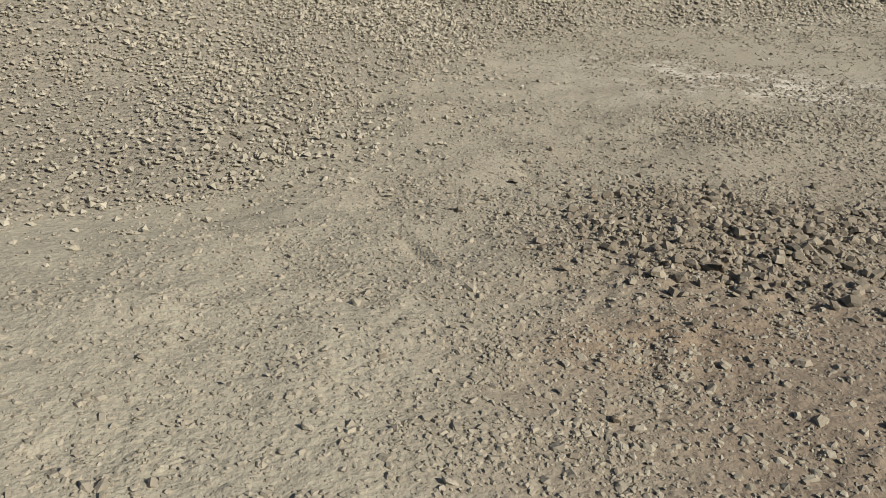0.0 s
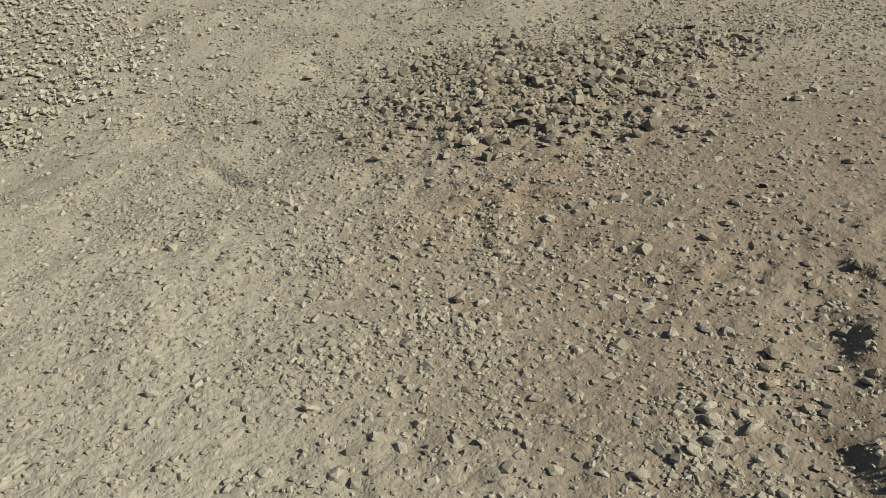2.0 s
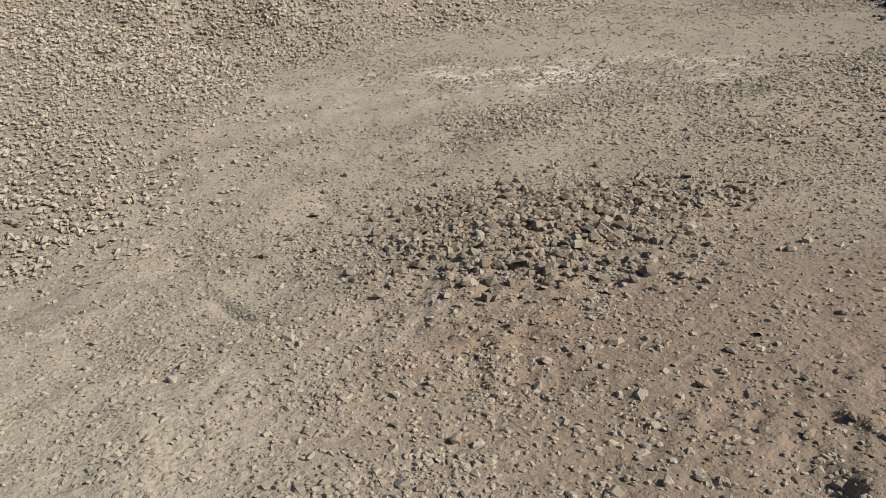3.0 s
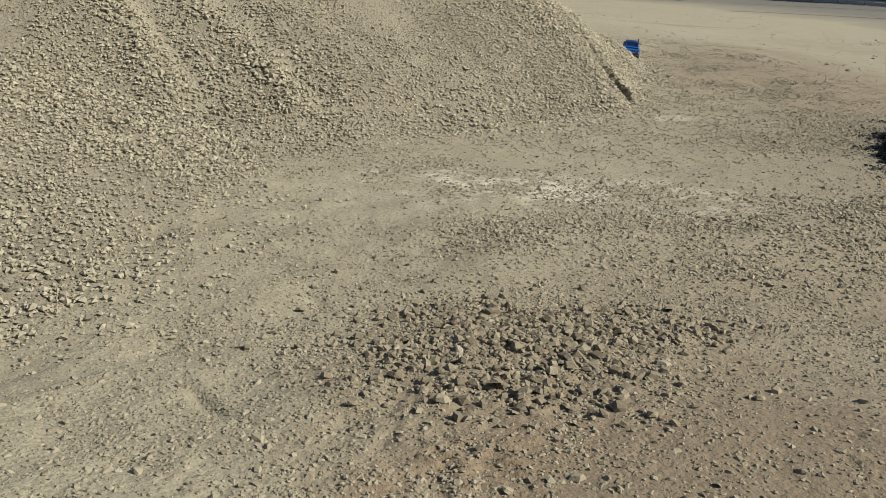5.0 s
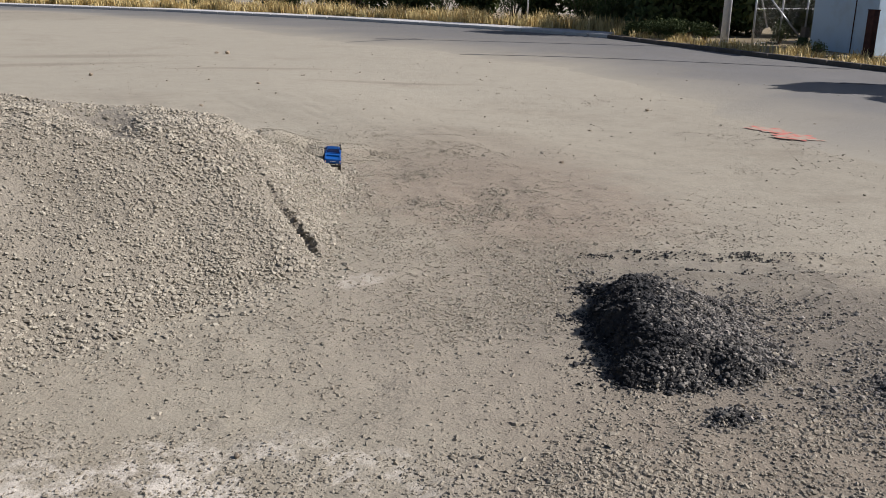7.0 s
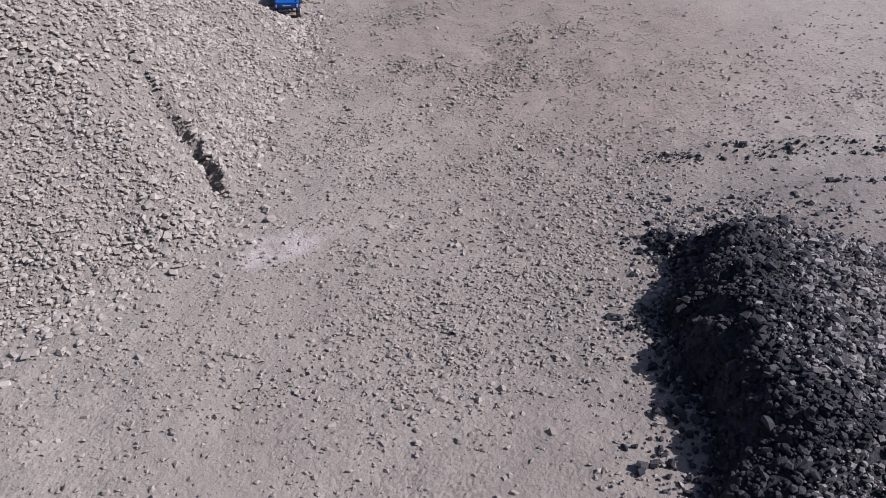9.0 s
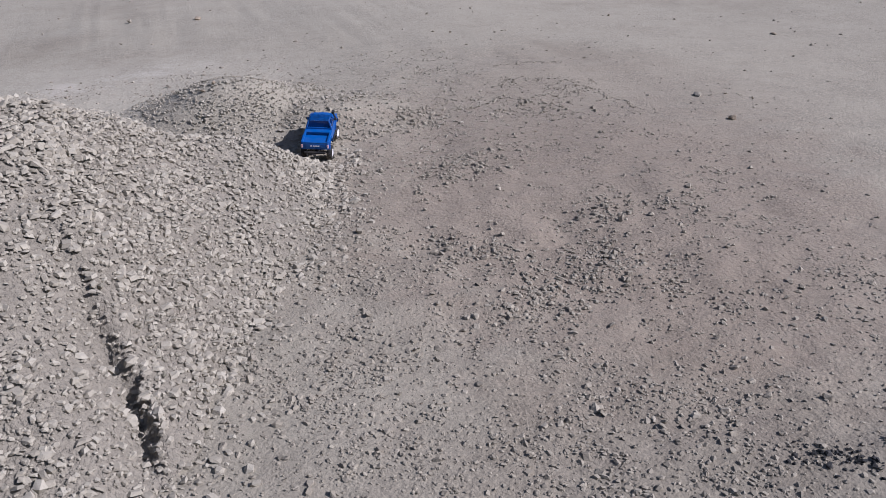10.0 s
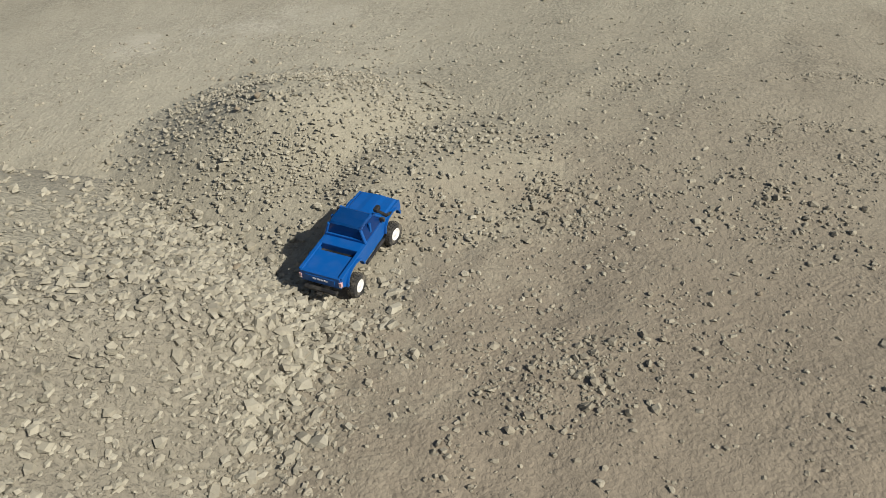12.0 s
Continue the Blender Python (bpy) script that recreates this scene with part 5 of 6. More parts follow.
def strip(name, a, b, rows, z, material, lift=None):
    """A sheet between two lines of points, with u running from a to b."""
    t = np.linspace(0, 1, rows)[:, None, None]
    p = a[None] * (1 - t) + b[None] * t
    zz = np.full(p.shape[:2], z)
    if lift is not None:
        zz = lift(p[..., 0], p[..., 1])
    verts = np.concatenate([p, zz[..., None]], -1).reshape(-1, 3)
    f = grid_faces(len(a), rows)
    ob = mesh_object(name, verts, f[:, ::-1] if np.cross(b[0] - a[0], a[1] - a[0]) > 0 else f, material, True)
    layer = ob.data.uv_layers.new(name="across")
    u = np.repeat(np.linspace(0, 1, rows), len(a))
    idx = np.zeros(len(ob.data.loops), np.int32)
    ob.data.loops.foreach_get("vertex_index", idx)
    layer.data.foreach_set("uv", np.stack([u[idx], 0 * u[idx]], -1).astype(np.float32).ravel())
    return ob


N = 500
edge, kerb_line = by_index(LOT_EDGE, N), by_index(KERB, N)
edge = edge + (value_noise(edge[:, 0], edge[:, 1], 1.1, 91)[:, None] * np.array([1.3, 0.5]))
road = strip("road", edge, kerb_line, 14, 0, ASPHALT, lambda x, y: plain(x, y) + 0.006)
low = np.zeros(len(road.data.vertices) * 3, np.float32)
road.data.vertices.foreach_get("co", low)
low.reshape(-1, 3)[:N, 2] -= 0.02       # the asphalt runs out under the dust
road.data.vertices.foreach_set("co", low)
tagged(road, "worn grey asphalt street with dust along its edge", "road", kind="structure")

# kerb: one stone after the other, darker and lower past the bend
kerb = tagged(new("kerb"), "pale concrete kerb along the far side of the street", "kerb", kind="structure")
stone = bmesh.new()
box_into(stone, -0.49, 0.49, 0.0, 0.16, -0.1, 0.12, 0.015, 1)
stone_me = bpy.data.meshes.new("kerb_stone")
stone.to_mesh(stone_me)
stone.free()
stone_me.materials.append(CONCRETE)
dark_me = stone_me.copy()
dark_me.materials[0] = VERGE_DARK
fine_kerb = np.array(KERB[2:12], float)
length = np.r_[0, np.cumsum(np.hypot(*np.diff(fine_kerb, axis=0).T))]
for s in np.arange(0.5, length[-1] - 0.5, 1.0):
    p, q = (np.array([np.interp(s + d, length, fine_kerb[:, i]) for i in (0, 1)]) for d in (-0.25, 0.25))
    k = new("kerb_stone", dark_me if p[1] < 26.5 else stone_me)
    k.parent = kerb
    a = math.degrees(math.atan2(q[1] - p[1], q[0] - p[0]))
    k.matrix_basis = pose((p[0] + q[0]) / 2, (p[1] + q[1]) / 2, FLOOR, rng.uniform(-1, 1), 0, a + 180)


def offset(line, d):
    """The line moved d metres to its right-hand side (away from the lot)."""
    t = np.gradient(line, axis=0)
    t = t / np.hypot(t[:, 0], t[:, 1])[:, None]
    return line + np.stack([t[:, 1], -t[:, 0]], -1) * d


far_line = trace(KERB[7:13], 160)
pavement = strip("pavement", offset(far_line, 0.15), offset(far_line, 1.7), 4, FLOOR + 0.115, CONCRETE)
tagged(pavement, "pale concrete pavement beyond the street", "pavement", kind="structure")
near_line = trace(KERB[0:8], 160)
verge = strip("verge", np.concatenate([offset(near_line, 0.15), offset(far_line, 1.7)[4:]]), np.concatenate([offset(near_line, 16), offset(far_line, 18)[4:]]), 8, FLOOR + 0.09, VERGE)
tagged(verge, "dry brown verge behind kerb and pavement", "verge", kind="structure")

# cable shadows, laid on the street as thin dark strips
for i, (pts, wide) in enumerate((([(11.65, 21.24), (13.32, 20.49), (15.0, 19.41), (16.93, 17.7), (18.7, 16.0)], 0.09), ([(10.4, 25.6), (13.2, 27.0)], 0.06), ([(15.7, 13.75), (18.6, 11.6)], 0.08))):
    line = trace(pts, 60)
    line = line + 0.06 * value_noise(line[:, 0], line[:, 1], 1.5, 95)[:, None]
    tagged(strip("tar_seam", offset(line, -wide / 2), offset(line, wide / 2), 2, 0, CABLE_SHADE, lambda x, y: plain(x, y) + 0.012), "narrow dark strip painted as a cable's shadow across the asphalt", "tar seam", "seams in the street")

paint = bmesh.new()
lift = 0.010
for cx, cy, half, wide, turn in ((9.84, 9.76, 0.27, 0.17, -1.45), (9.74, 9.22, 0.30, 0.19, -1.6), (9.5, 9.2, 0.14, 0.06, -1.3)):
    ring = []
    for a in np.linspace(0, 2 * math.pi, 48, endpoint=False):
        r = 1 + 0.18 * math.sin(5 * a + 9 * cx) + 0.12 * math.sin(11 * a + cy) + 0.08 * math.sin(17 * a)
        u, v = half * r * math.cos(a), wide * r * math.sin(a)
        ring.append(paint.verts.new((cx + u * math.cos(turn) - v * math.sin(turn), cy + u * math.sin(turn) + v * math.cos(turn), FLOOR + lift)))
    paint.faces.new(ring)
    lift += 0.004
tagged(part("paint_patch", paint, PAINT), "faded red paint patch sprayed on the lot", "paint mark")

# ---- plants, poles and fence behind the street ----
LEAF = Mat("leaf_green", 0.85)
LEAF.b.inputs["Specular IOR Level"].default_value = 0.2
LEAF.color(LEAF.ramp(LEAF.island(), [(0.0, (0.03, 0.045, 0.014)), (0.6, (0.06, 0.085, 0.028)), (1.0, (0.12, 0.13, 0.05))]))
LEAF = LEAF.m
STRAW = Mat("dry_grass", 0.8)
STRAW.color(STRAW.ramp(STRAW.island(), [(0.0, (0.36, 0.25, 0.09)), (0.6, (0.60, 0.46, 0.18)), (1.0, (0.72, 0.60, 0.30))]))
STRAW = STRAW.m
BARK = Mat("grey_bark", 0.9)
BARK.color(BARK.ramp(BARK.noise(9.0, 6), [(0.3, (0.07, 0.055, 0.04)), (0.7, (0.19, 0.15, 0.11))]))
BARK = BARK.m
GALV = Mat("galvanised_steel", 0.45, 0.7)
GALV.color(GALV.ramp(GALV.noise(14.0, 4), [(0.3, (0.36, 0.36, 0.35)), (0.7, (0.52, 0.52, 0.50))]))
GALV = GALV.m
RUST = Mat("rusty_iron", 0.85, 0.2)
RUST.color(RUST.ramp(RUST.noise(7.0, 6), [(0.3, (0.03, 0.012, 0.010)), (0.7, (0.085, 0.03, 0.02))]))
RUST = RUST.m
SHEET = Mat("pale_blue_sheet_metal", 0.5, 0.1)
SHEET.color(SHEET.mixc(SHEET.ramp(SHEET.noise(1.4, 7), [(0.5, (0.0,) * 3), (0.75, (0.5,) * 3)]), (0.42, 0.53, 0.62), (0.30, 0.30, 0.28)))
SHEET = SHEET.m
POLE = Mat("pale_concrete_pole", 0.8)
POLE.color(POLE.ramp(POLE.noise(5.0, 6), [(0.3, (0.62, 0.61, 0.59)), (0.7, (0.80, 0.79, 0.76))]))
POLE = POLE.m


def blades(n, at, spread, height, wide, lean=0.35):
    """n thin grass blades as bent double quads, round one place."""
    r, a = spread * np.sqrt(rng.uniform(0, 1, n)), rng.uniform(0, 2 * np.pi, n)
    root = np.stack([at[0] + r * np.cos(a), at[1] + r * np.sin(a), np.full(n, at[2])], -1)
    h = height * rng.uniform(0.5, 1.15, n)
    d, w = rng.uniform(0, 2 * np.pi, n), wide * rng.uniform(0.6, 1.3, n)
    side = np.stack([-np.sin(d), np.cos(d), 0 * d], -1) * w[:, None]
    out = np.stack([np.cos(d), np.sin(d), 0 * d], -1) * (h * lean * rng.uniform(0.1, 1, n))[:, None]
    up = np.stack([0 * h, 0 * h, h], -1)
    mid, tip = root + up * 0.6 + out * 0.35, root + up + out
    v = np.stack([root - side, root + side, mid + side * 0.7, mid - side * 0.7, tip + side * 0.15, tip - side * 0.15], 1)
    f = (np.array([(0, 1, 2, 3), (3, 2, 4, 5)])[None] + (np.arange(n) * 6)[:, None, None]).reshape(-1, 4)
    return v.reshape(-1, 3), f


def leaves(n, centres, radii, size):
    """n small leaves on ragged clumps."""
    k = rng.integers(0, len(centres), n)
    d = rng.normal(size=(n, 3))
    d = d / np.linalg.norm(d, axis=1)[:, None] * (rng.uniform(0.25, 1, n) ** 0.5)[:, None] * radii[k][:, None]
    p = centres[k] + d * np.array([1, 1, 0.8])
    m = turns(n, 0.9)
    q = np.array([(-0.5, 0, 0), (0, -0.28, 0.05), (0.5, 0, 0), (0, 0.28, 0.05)])
    v = np.einsum("nij,kj->nki", m, q) * (size * rng.uniform(0.6, 1.4, n))[:, None, None] + p[:, None]
    f = np.arange(n * 4).reshape(-1, 4)
    return v.reshape(-1, 3), f


def bush(x, y, wide, high, n, label="dense dark green bush behind the street", kind="bush", size=0.09):
    root = tagged(new(kind), label, kind, "greenery behind the street")
    bm = bmesh.new()
    cs = []
    for i in range(7):
        a, r = rng.uniform(0, 2 * math.pi), rng.uniform(0.1, 0.42) * wide
        tip = Vector((r * math.cos(a), r * math.sin(a), rng.uniform(0.35, 0.8) * high))
        mid = tip * 0.5 + Vector((rng.uniform(-0.1, 0.1), rng.uniform(-0.1, 0.1), 0.05))
        tube_into(bm, (0, 0, -0.05), mid, 0.035, 0.022, 6)
        tube_into(bm, mid, tip, 0.022, 0.008, 6)
        cs += [tip, mid + Vector((0, 0, 0.1))]
    part("stems", bm, BARK, root).name = "stem"
    cs = np.array([tuple(c) for c in cs] + [(rng.uniform(-0.4, 0.4) * wide, rng.uniform(-0.3, 0.3) * wide, rng.uniform(0.1, 0.9) * high) for _ in range(12)])
    v, f = leaves(n, cs, rng.uniform(0.14, 0.3, len(cs)) * max(wide, high * 0.7), size)
    v[:, 2] = np.maximum(v[:, 2], 0.02)
    mesh_object("foliage", v, f, LEAF, False, root)
    root.matrix_basis = pose(x, y, FLOOR + 0.085)
    return root


def tree(x, y, high, crown, n, trunk=0.12, leaf=0.13):
    root = tagged(new("tree"), "leafy dark green tree beyond the street", "tree", "greenery behind the street")
    bm = bmesh.new()
    tube_into(bm, (0, 0, -0.1), (0.05, 0.03, high * 0.3), trunk, trunk * 0.75, 10)
    tube_into(bm, (0.05, 0.03, high * 0.3), (-0.05, 0.1, high * 0.62), trunk * 0.75, trunk * 0.45, 10)
    part("trunk", bm, BARK, root)
    bm = bmesh.new()
    cs = [(0, 0, high * 0.8)]
    for i in range(11):
        a = 2 * math.pi * i / 11 + rng.uniform(-0.3, 0.3)
        r = crown * rng.uniform(0.4, 0.85)
        tip = (r * math.cos(a), r * math.sin(a), high * rng.uniform(0.5, 0.95))
        tube_into(bm, (0, 0.05, high * rng.uniform(0.28, 0.55)), tip, trunk * 0.4, 0.015, 7)
        cs.append(tip)
    part("limb", bm, BARK, root)
    cs = np.array(cs)
    v, f = leaves(n, cs, rng.uniform(0.35, 0.6, len(cs)) * crown, leaf)
    mesh_object("crown", v, f, LEAF, False, root)
    root.matrix_basis = pose(x, y, FLOOR + 0.08)
    return root


# dry grass band along the pavement
vs, fs, at = [], [], 0
back_edge = offset(far_line, 1.75)
for i in range(0, 100, 1):
    for _ in range(4):
        p = back_edge[i] + (offset(far_line, 2.6)[i] - back_edge[i]) * rng.uniform(0, 1.6) + rng.normal(0, 0.12, 2)
        v, f = blades(64, (p[0], p[1], FLOOR + 0.085), 0.34, rng.uniform(0.25, 0.65), 0.017, 0.6)
        vs.append(v), fs.append(f + at)
        at += len(v)
for i in range(70, 160, 1):
    for _ in range(3):
        p = near_line[i] + (offset(near_line, 1.6)[i] - near_line[i]) * rng.uniform(0.2, 1.2)
        if p[1] < 12 or p[1] > 27.5:
            continue
        v, f = blades(40, (p[0], p[1], FLOOR + 0.085), 0.3, rng.uniform(0.1, 0.26), 0.012, 0.7)
        vs.append(v), fs.append(f + at)
        at += len(v)
tagged(mesh_object("dry_grass", np.concatenate(vs), np.concatenate(fs), STRAW), "tall yellow dry grass behind the pavement", "dry grass", kind="stuff")

for x, y, w, h, n in ((22.6, 30.3, 1.5, 1.7, 2600), (23.6, 33.2, 2.2, 2.4, 3200), (22.2, 36.4, 2.0, 2.6, 3000), (20.6, 40.0, 2.4, 2.6, 3000), (17.8, 43.8, 2.6, 2.8, 3000), (15.0, 47.0, 2.6, 2.4, 2800), (12.6, 50.8, 3.0, 2.2, 2600), (24.8, 30.0, 2.0, 2.6, 3000), (8.0, 55.0, 3.2, 2.4, 2600)):
    bush(x, y, w, h, n)
for x, y, w, h, n in ((21.2, 26.6, 1.0, 0.5, 3600), (21.3, 25.7, 1.1, 0.6, 3800), (21.4, 24.8, 1.1, 0.62, 3800), (21.6, 23.9, 1.0, 0.6, 3600)):
    bush(x, y, w, h, n, "low clipped green bush behind the dark kerb", size=0.06)
for x, y, w, h, n in ((23.4, 22.6, 0.8, 0.7, 900), (24.2, 21.9, 0.7, 0.5, 700), (22.2, 20.6, 0.5, 0.35, 500), (20.6, 18.6, 0.5, 0.35, 500)):
    bush(x, y, w, h, n, "small straggling weed bush by the fence", "weed", 0.05)
for x, y in ((24.2, 28.2), (25.6, 31.5), (25.4, 34.6), (24.2, 37.4), (22.6, 40.6), (20.6, 43.6), (18.0, 46.8), (15.4, 49.6), (12.0, 53.4), (27.2, 28.6), (27.4, 32.8), (26.0, 26.0), (28.2, 25.6), (27.6, 21.5)):
    bush(x, y, 3.4, 2.9, 3600, "tall dense dark hedge bush behind the dry grass", size=0.31)
tree(25.2, 27.0, 5.2, 2.2, 5200, 0.14)
tree(26.4, 33.0, 5.6, 2.4, 5200, 0.14)
tree(24.0, 38.5, 6.0, 2.5, 5200, 0.13)
tree(20.5, 45.5, 6.0, 2.6, 5200, 0.2)
# street trees whose shade falls on the asphalt
tree(20.7, 9.5, 5.2, 1.6, 6000, 0.1, 0.3)
tree(21.9, 8.7, 5.0, 1.5, 4500, 0.1, 0.3)
tree(23.7, 27.9, 4.0, 1.9, 8000, 0.07, 0.2)
tree(15.0, 56.5, 7.0, 3.0, 4200, 0.2)
tree(18.5, 55.0, 7.0, 3.0, 4200, 0.2)

# utility pole
pole = tagged(new("utility_pole"), "tall pale concrete utility pole behind the kerb", "utility pole")
bm = bmesh.new()
tube_into(bm, (0, 0, -0.3), (0, 0, 7.6), 0.125, 0.085, 20)
part("shaft", bm, POLE, pole, smooth=True)
bm = bmesh.new()
box_into(bm, -0.7, 0.7, -0.05, 0.05, 7.1, 7.2, 0.008)
part("cross_arm", bm, GALV, pole)
pole.matrix_basis = pose(21.0, 22.4, FLOOR + 0.08)

# thin sign pole on the pavement
post = tagged(new("thin_pole"), "thin pale metal pole standing on the pavement", "pole")
bm = bmesh.new()
tube_into(bm, (0, 0, -0.1), (0, 0, 2.9), 0.03, 0.03, 12)
part("shaft", bm, POLE, post, smooth=True)
bm = bmesh.new()
box_into(bm, -0.07, 0.07, -0.07, 0.07, 0.0, 0.012, 0.003)
part("base_plate", bm, GALV, post)
post.matrix_basis = pose(20.9, 33.2, FLOOR + 0.115)

# wire-mesh fence
fence = tagged(new("fence"), "galvanised wire-mesh fence with a slanted brace", "fence")
FENCE = [(21.9, 22.2), (23.4, 22.6), (24.9, 23.0), (26.4, 23.4), (27.9, 23.8)]
z0 = FLOOR + 0.085
for x, y in FENCE:
    bm = bmesh.new()
    tube_into(bm, (x, y, z0 - 0.3), (x, y, z0 + 2.1), 0.028, 0.028, 10)
    part("fence_post", bm, GALV, fence, smooth=True)
for a, b in (((21.9, 22.2, z0 + 1.8), (22.9, 21.0, z0)), ((21.9, 22.2, z0 + 1.8), (22.7, 22.45, z0 + 0.5))):
    bm = bmesh.new()
    tube_into(bm, a, b, 0.022, 0.022, 8)
    part("brace", bm, GALV, fence, smooth=True)
for z in (z0 + 0.06, z0 + 1.05, z0 + 2.02):
    bm = bmesh.new()
    tube_into(bm, (*FENCE[0], z), (*FENCE[-1], z), 0.005, 0.005, 6)
    part("tension_wire", bm, GALV, fence)
bm = bmesh.new()
a, b = Vector((*FENCE[0], 0)), Vector((*FENCE[-1], 0))
n = 66
for i in range(-22, n):
    for s in (1, -1):
        lo, hi = (i, i + 22) if s > 0 else (i + 22, i)
        pts = []
        for u, z in ((lo, 0.06), (hi, 2.02)):
            pts.append((u, z))
        (u0, za), (u1, zb) = pts
        def clip(u, v, zu, zv, lim):
            return zu + (zv - zu) * (lim - u) / (v - u)
        if u0 < 0: za, u0 = clip(u0, u1, za, zb, 0), 0
        if u1 < 0: zb, u1 = clip(u1, u0, zb, za, 0), 0
        if u0 > n: za, u0 = clip(u0, u1, za, zb, n), n
        if u1 > n: zb, u1 = clip(u1, u0, zb, za, n), n
        p, q = a.lerp(b, u0 / n), a.lerp(b, u1 / n)
        tube_into(bm, (p.x, p.y, z0 + za), (q.x, q.y, z0 + zb), 0.0018, 0.0018, 3, False)
part("wire_mesh", bm, GALV, fence)

# sheet-metal hut with rusty corner post
hut = tagged(new("metal_hut"), "pale blue sheet-metal hut with dark joints", "hut")
bm = bmesh.new()
box_into(bm, 0, 3.0, -2.6, 0, 0, 2.5, 0.02)
part("wall", bm, SHEET, hut)
bm = bmesh.new()
box_into(bm, -0.1, 3.1, -2.7, 0.1, 2.5, 2.6, 0.02)
part("roof", bm, GALV, hut)
for y in (-1.75,):
    bm = bmesh.new()
    box_into(bm, -0.015, -0.002, y - 0.015, y + 0.015, 0.02, 2.45)
    part("joint_strip", bm, RUST, hut, "dark vertical joint strip")
bm = bmesh.new()
tube_into(bm, (0.0, -0.95, 2.02), (-0.16, -0.95, 2.02), 0.02, 0.02, 8)
tube_into(bm, (-0.16, -0.95, 1.88), (-0.16, -0.95, 2.06), 0.07, 0.045, 12)
part("wall_lamp", bm, RUST, hut, "small dark wall lamp")
hut.matrix_basis = pose(22.6, 20.7, z0, 0, 0, -12)
rusty = tagged(new("rusty_post"), "dark rusty square iron post at the hut", "post")
bm = bmesh.new()
box_into(bm, -0.1, 0.1, -0.1, 0.1, -0.3, 1.15, 0.01)
part("shaft", bm, RUST, rusty)
bm = bmesh.new()
box_into(bm, -0.11, 0.11, -0.11, 0.11, 1.15, 1.18, 0.006)
part("cap_plate", bm, RUST, rusty)
rusty.matrix_basis = pose(21.4, 17.75, z0)
short = tagged(new("wooden_post"), "short weathered wooden post beside the hut", "post")
bm = bmesh.new()
box_into(bm, -0.09, 0.09, -0.09, 0.09, -0.2, 0.6, 0.015)
part("shaft", bm, BARK, short)
short.matrix_basis = pose(22.7, 21.0, z0)
wall = tagged(new("white_wall"), "whitewashed low wall past the hut", "wall")
bm = bmesh.new()
box_into(bm, -0.1, 0.1, -6.0, 0, -0.1, 1.9, 0.02)
part("masonry", bm, POLE, wall)
wall.matrix_basis = pose(22.2, 17.6, z0, 0, 0, 4)

# ---- stones that can be told apart, bedded in heap and soil ----
def single_stones(parent, material, n, bounds, chance, low, high, name="stone"):
    pool = []
    for i in range(10):
        r = np.random.default_rng(200 + i)
        v = ICO * (1 + r.uniform(-0.22, 0.22, (12, 1))) + r.uniform(-0.12, 0.12, (12, 3))
        v = v * np.array([r.uniform(0.9, 1.3), r.uniform(0.7, 1.0), r.uniform(0.4, 0.62)])
        me = bpy.data.meshes.new(name)
        me.from_pydata([tuple(p) for p in v], [], [tuple(int(q) for q in f) for f in ICO_F])
        me.materials.append(material)
        pool.append(me)
    x, y = strew(n * 6, bounds, chance)
    for i in range(min(n, len(x))):
        ob = new(name, pool[i % 10])
        ob.parent = parent
        half = rng.uniform(low, high)
        z = float(land(x[i:i + 1], y[i:i + 1])[0])
        ob.matrix_basis = pose(x[i], y[i], z + half * 0.12, rng.uniform(-20, 20), rng.uniform(-20, 20), rng.uniform(0, 360)) @ Matrix.Scale(half, 4)


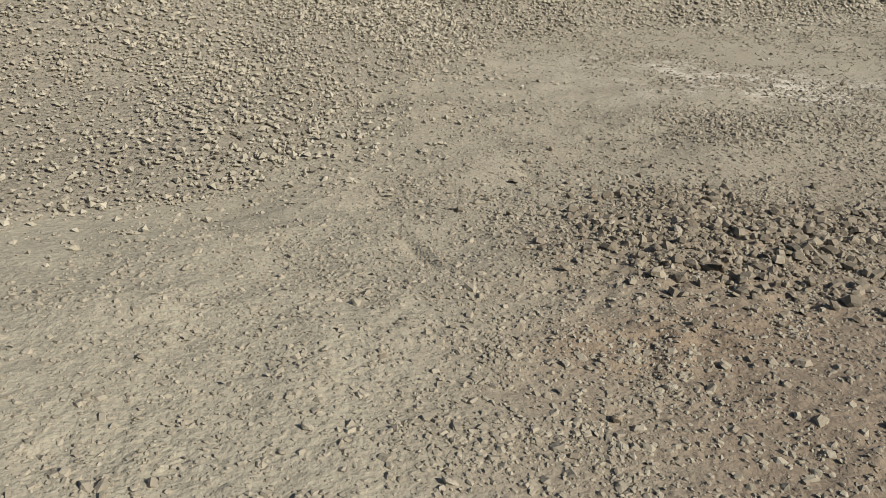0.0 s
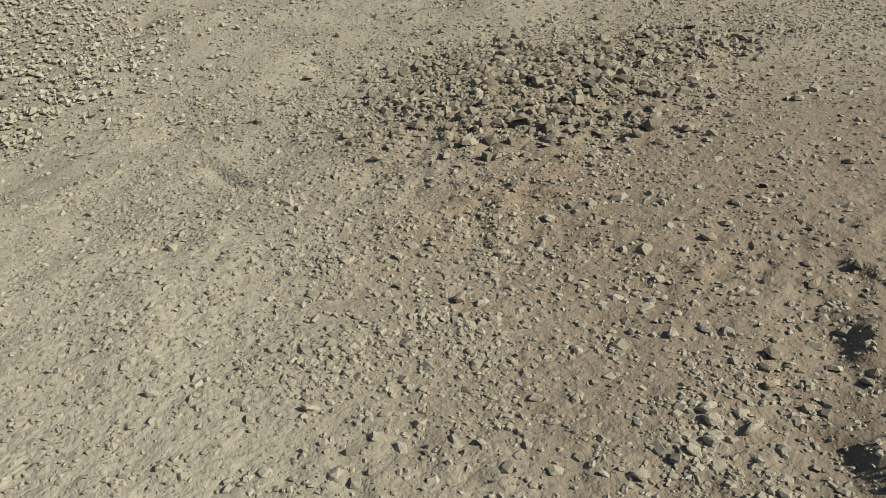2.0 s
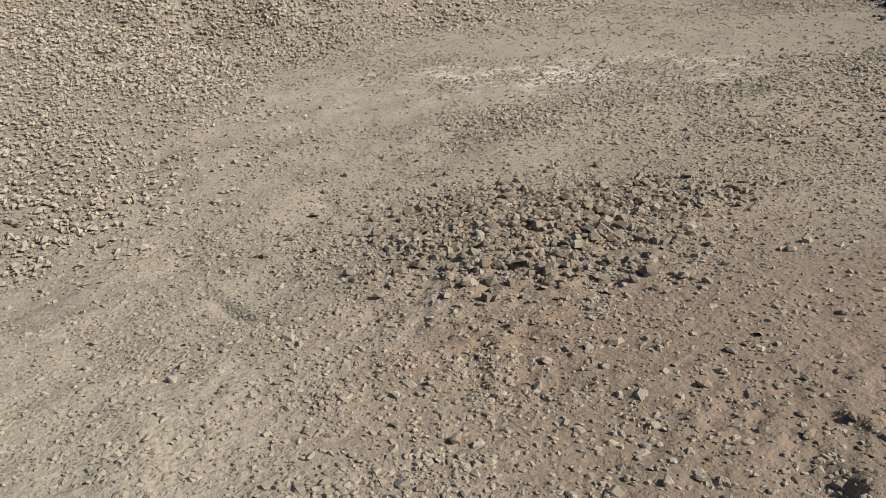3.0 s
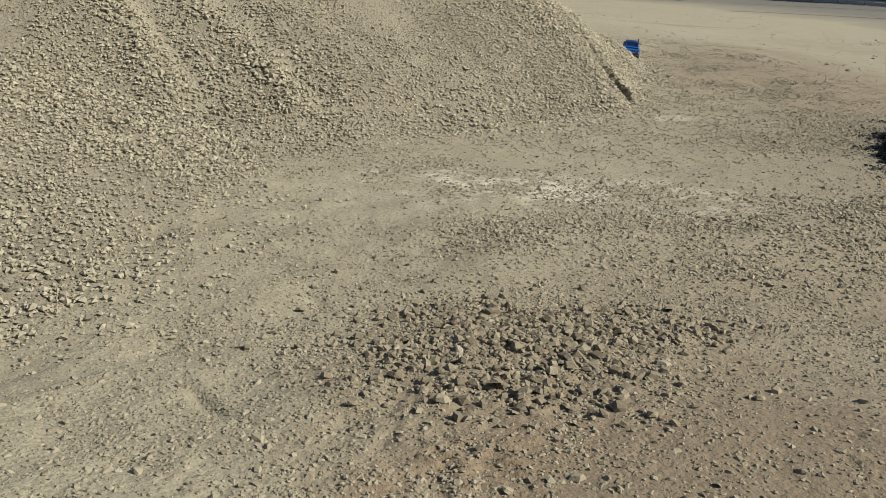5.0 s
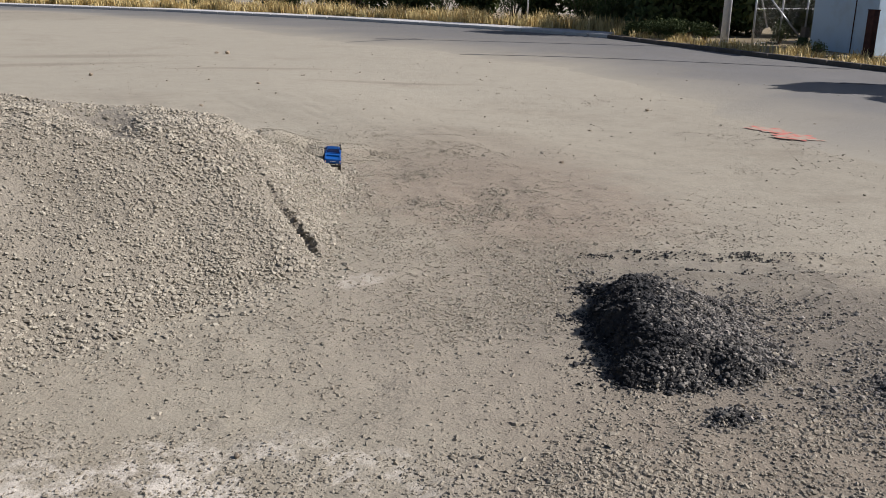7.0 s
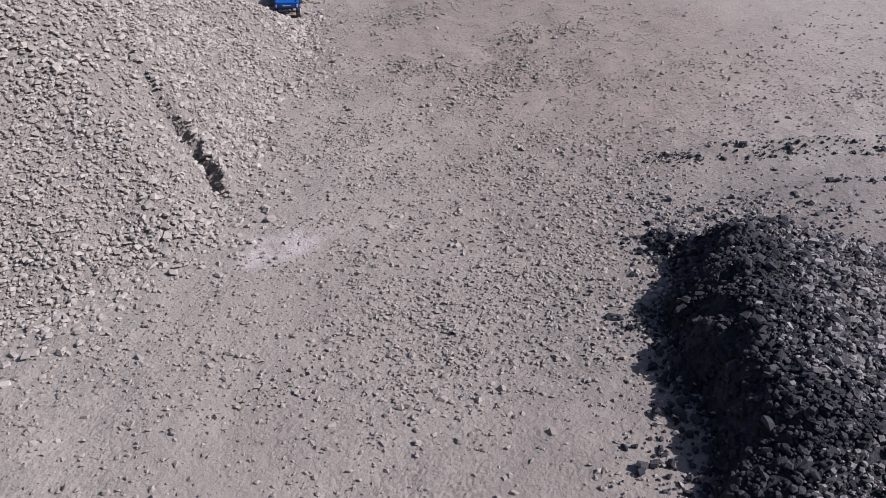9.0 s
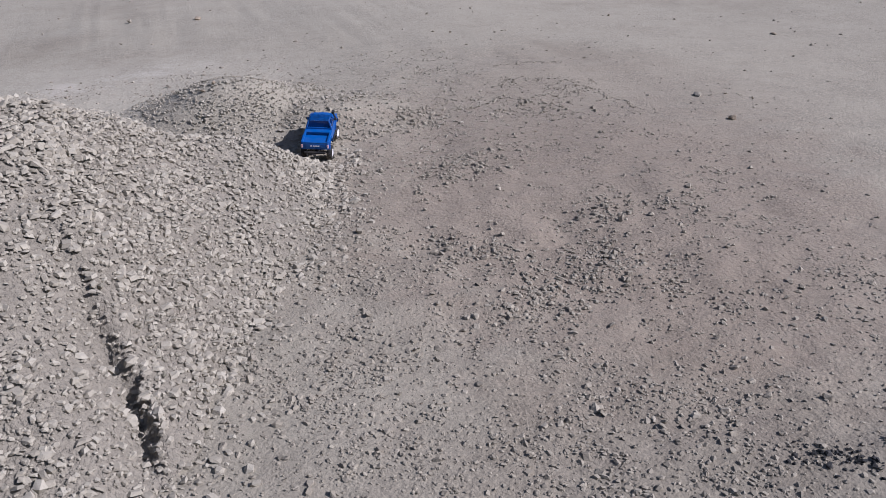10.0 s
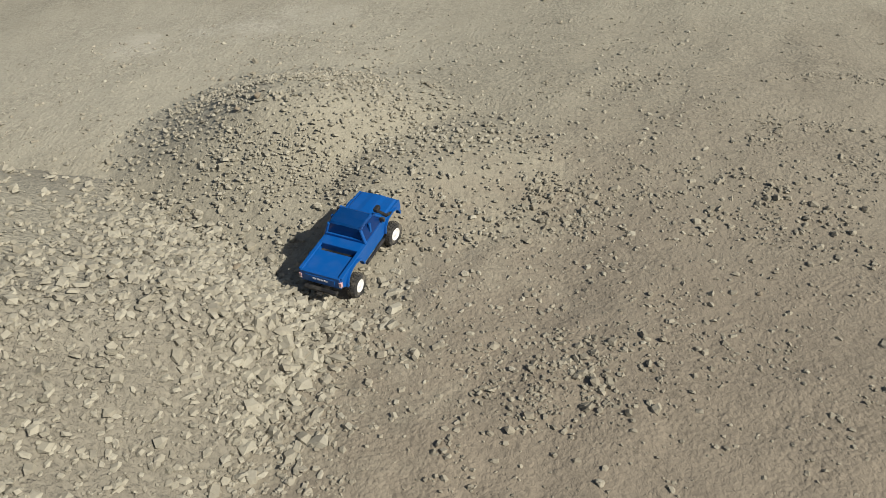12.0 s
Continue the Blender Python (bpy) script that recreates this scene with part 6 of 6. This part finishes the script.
HEAP_STONE = Mat("single_heap_stone", 0.92)
HEAP_STONE.color(HEAP_STONE.mixc(0.4, HEAP_STONE.ramp(HEAP_STONE.each(), [(0.0, (0.28, 0.25, 0.18)), (1.0, (0.46, 0.415, 0.315))]), HEAP_STONE.ramp(HEAP_STONE.noise(3.0, 4), [(0.3, (0.55,) * 3), (0.7, (1.0,) * 3)]), "MULTIPLY"))
HEAP_STONE.bump(HEAP_STONE.noise(6.0, 4), 0.05, 0.5)
HEAP_STONE = HEAP_STONE.m
SOIL_STONE = Mat("single_soil_stone", 0.92)
SOIL_STONE.color(SOIL_STONE.mixc(0.4, SOIL_STONE.ramp(SOIL_STONE.each(), [(0.0, (0.22, 0.18, 0.125)), (1.0, (0.42, 0.365, 0.27))]), SOIL_STONE.ramp(SOIL_STONE.noise(3.0, 4), [(0.3, (0.55,) * 3), (0.7, (1.0,) * 3)]), "MULTIPLY"))
SOIL_STONE.bump(SOIL_STONE.noise(6.0, 4), 0.05, 0.5)
SOIL_STONE = SOIL_STONE.m
single_stones(gravel_heap, HEAP_STONE, 290, (2.9, 4.0, 6.8, 8.8), lambda x, y: on_heap(x, y), 0.009, 0.0145)
single_stones(ground, SOIL_STONE, 290, (0.2, 1.7, 1.2, 3.2), lambda x, y: np.clip(0.02 + coarse_spots(x, y), 0, 1), 0.003, 0.0062)
TAR_LUMP = Mat("single_asphalt_lump", 0.9)
TAR_LUMP.color(TAR_LUMP.ramp(TAR_LUMP.each(), [(0.0, (0.008, 0.008, 0.008)), (0.7, (0.03, 0.028, 0.026)), (1.0, (0.11, 0.10, 0.085))]))
TAR_LUMP.bump(TAR_LUMP.noise(6.0, 4), 0.05, 0.5)
TAR_LUMP = TAR_LUMP.m
single_stones(tar_pile, TAR_LUMP, 290, (3.5, 4.9, 3.9, 5.9), lambda x, y: tar_mask(x, y) * (0.15 + 0.85 * tar_west(x, y)), 0.007, 0.013, "asphalt_lump")
single_stones(gravel_mound, HEAP_STONE, 160, (2.7, 4.4, 8.8, 10.1), lambda x, y: smooth(-0.03, 0.08, mound_height(x, y)) * (heap_height(x, y) < 0.0), 0.007, 0.012)
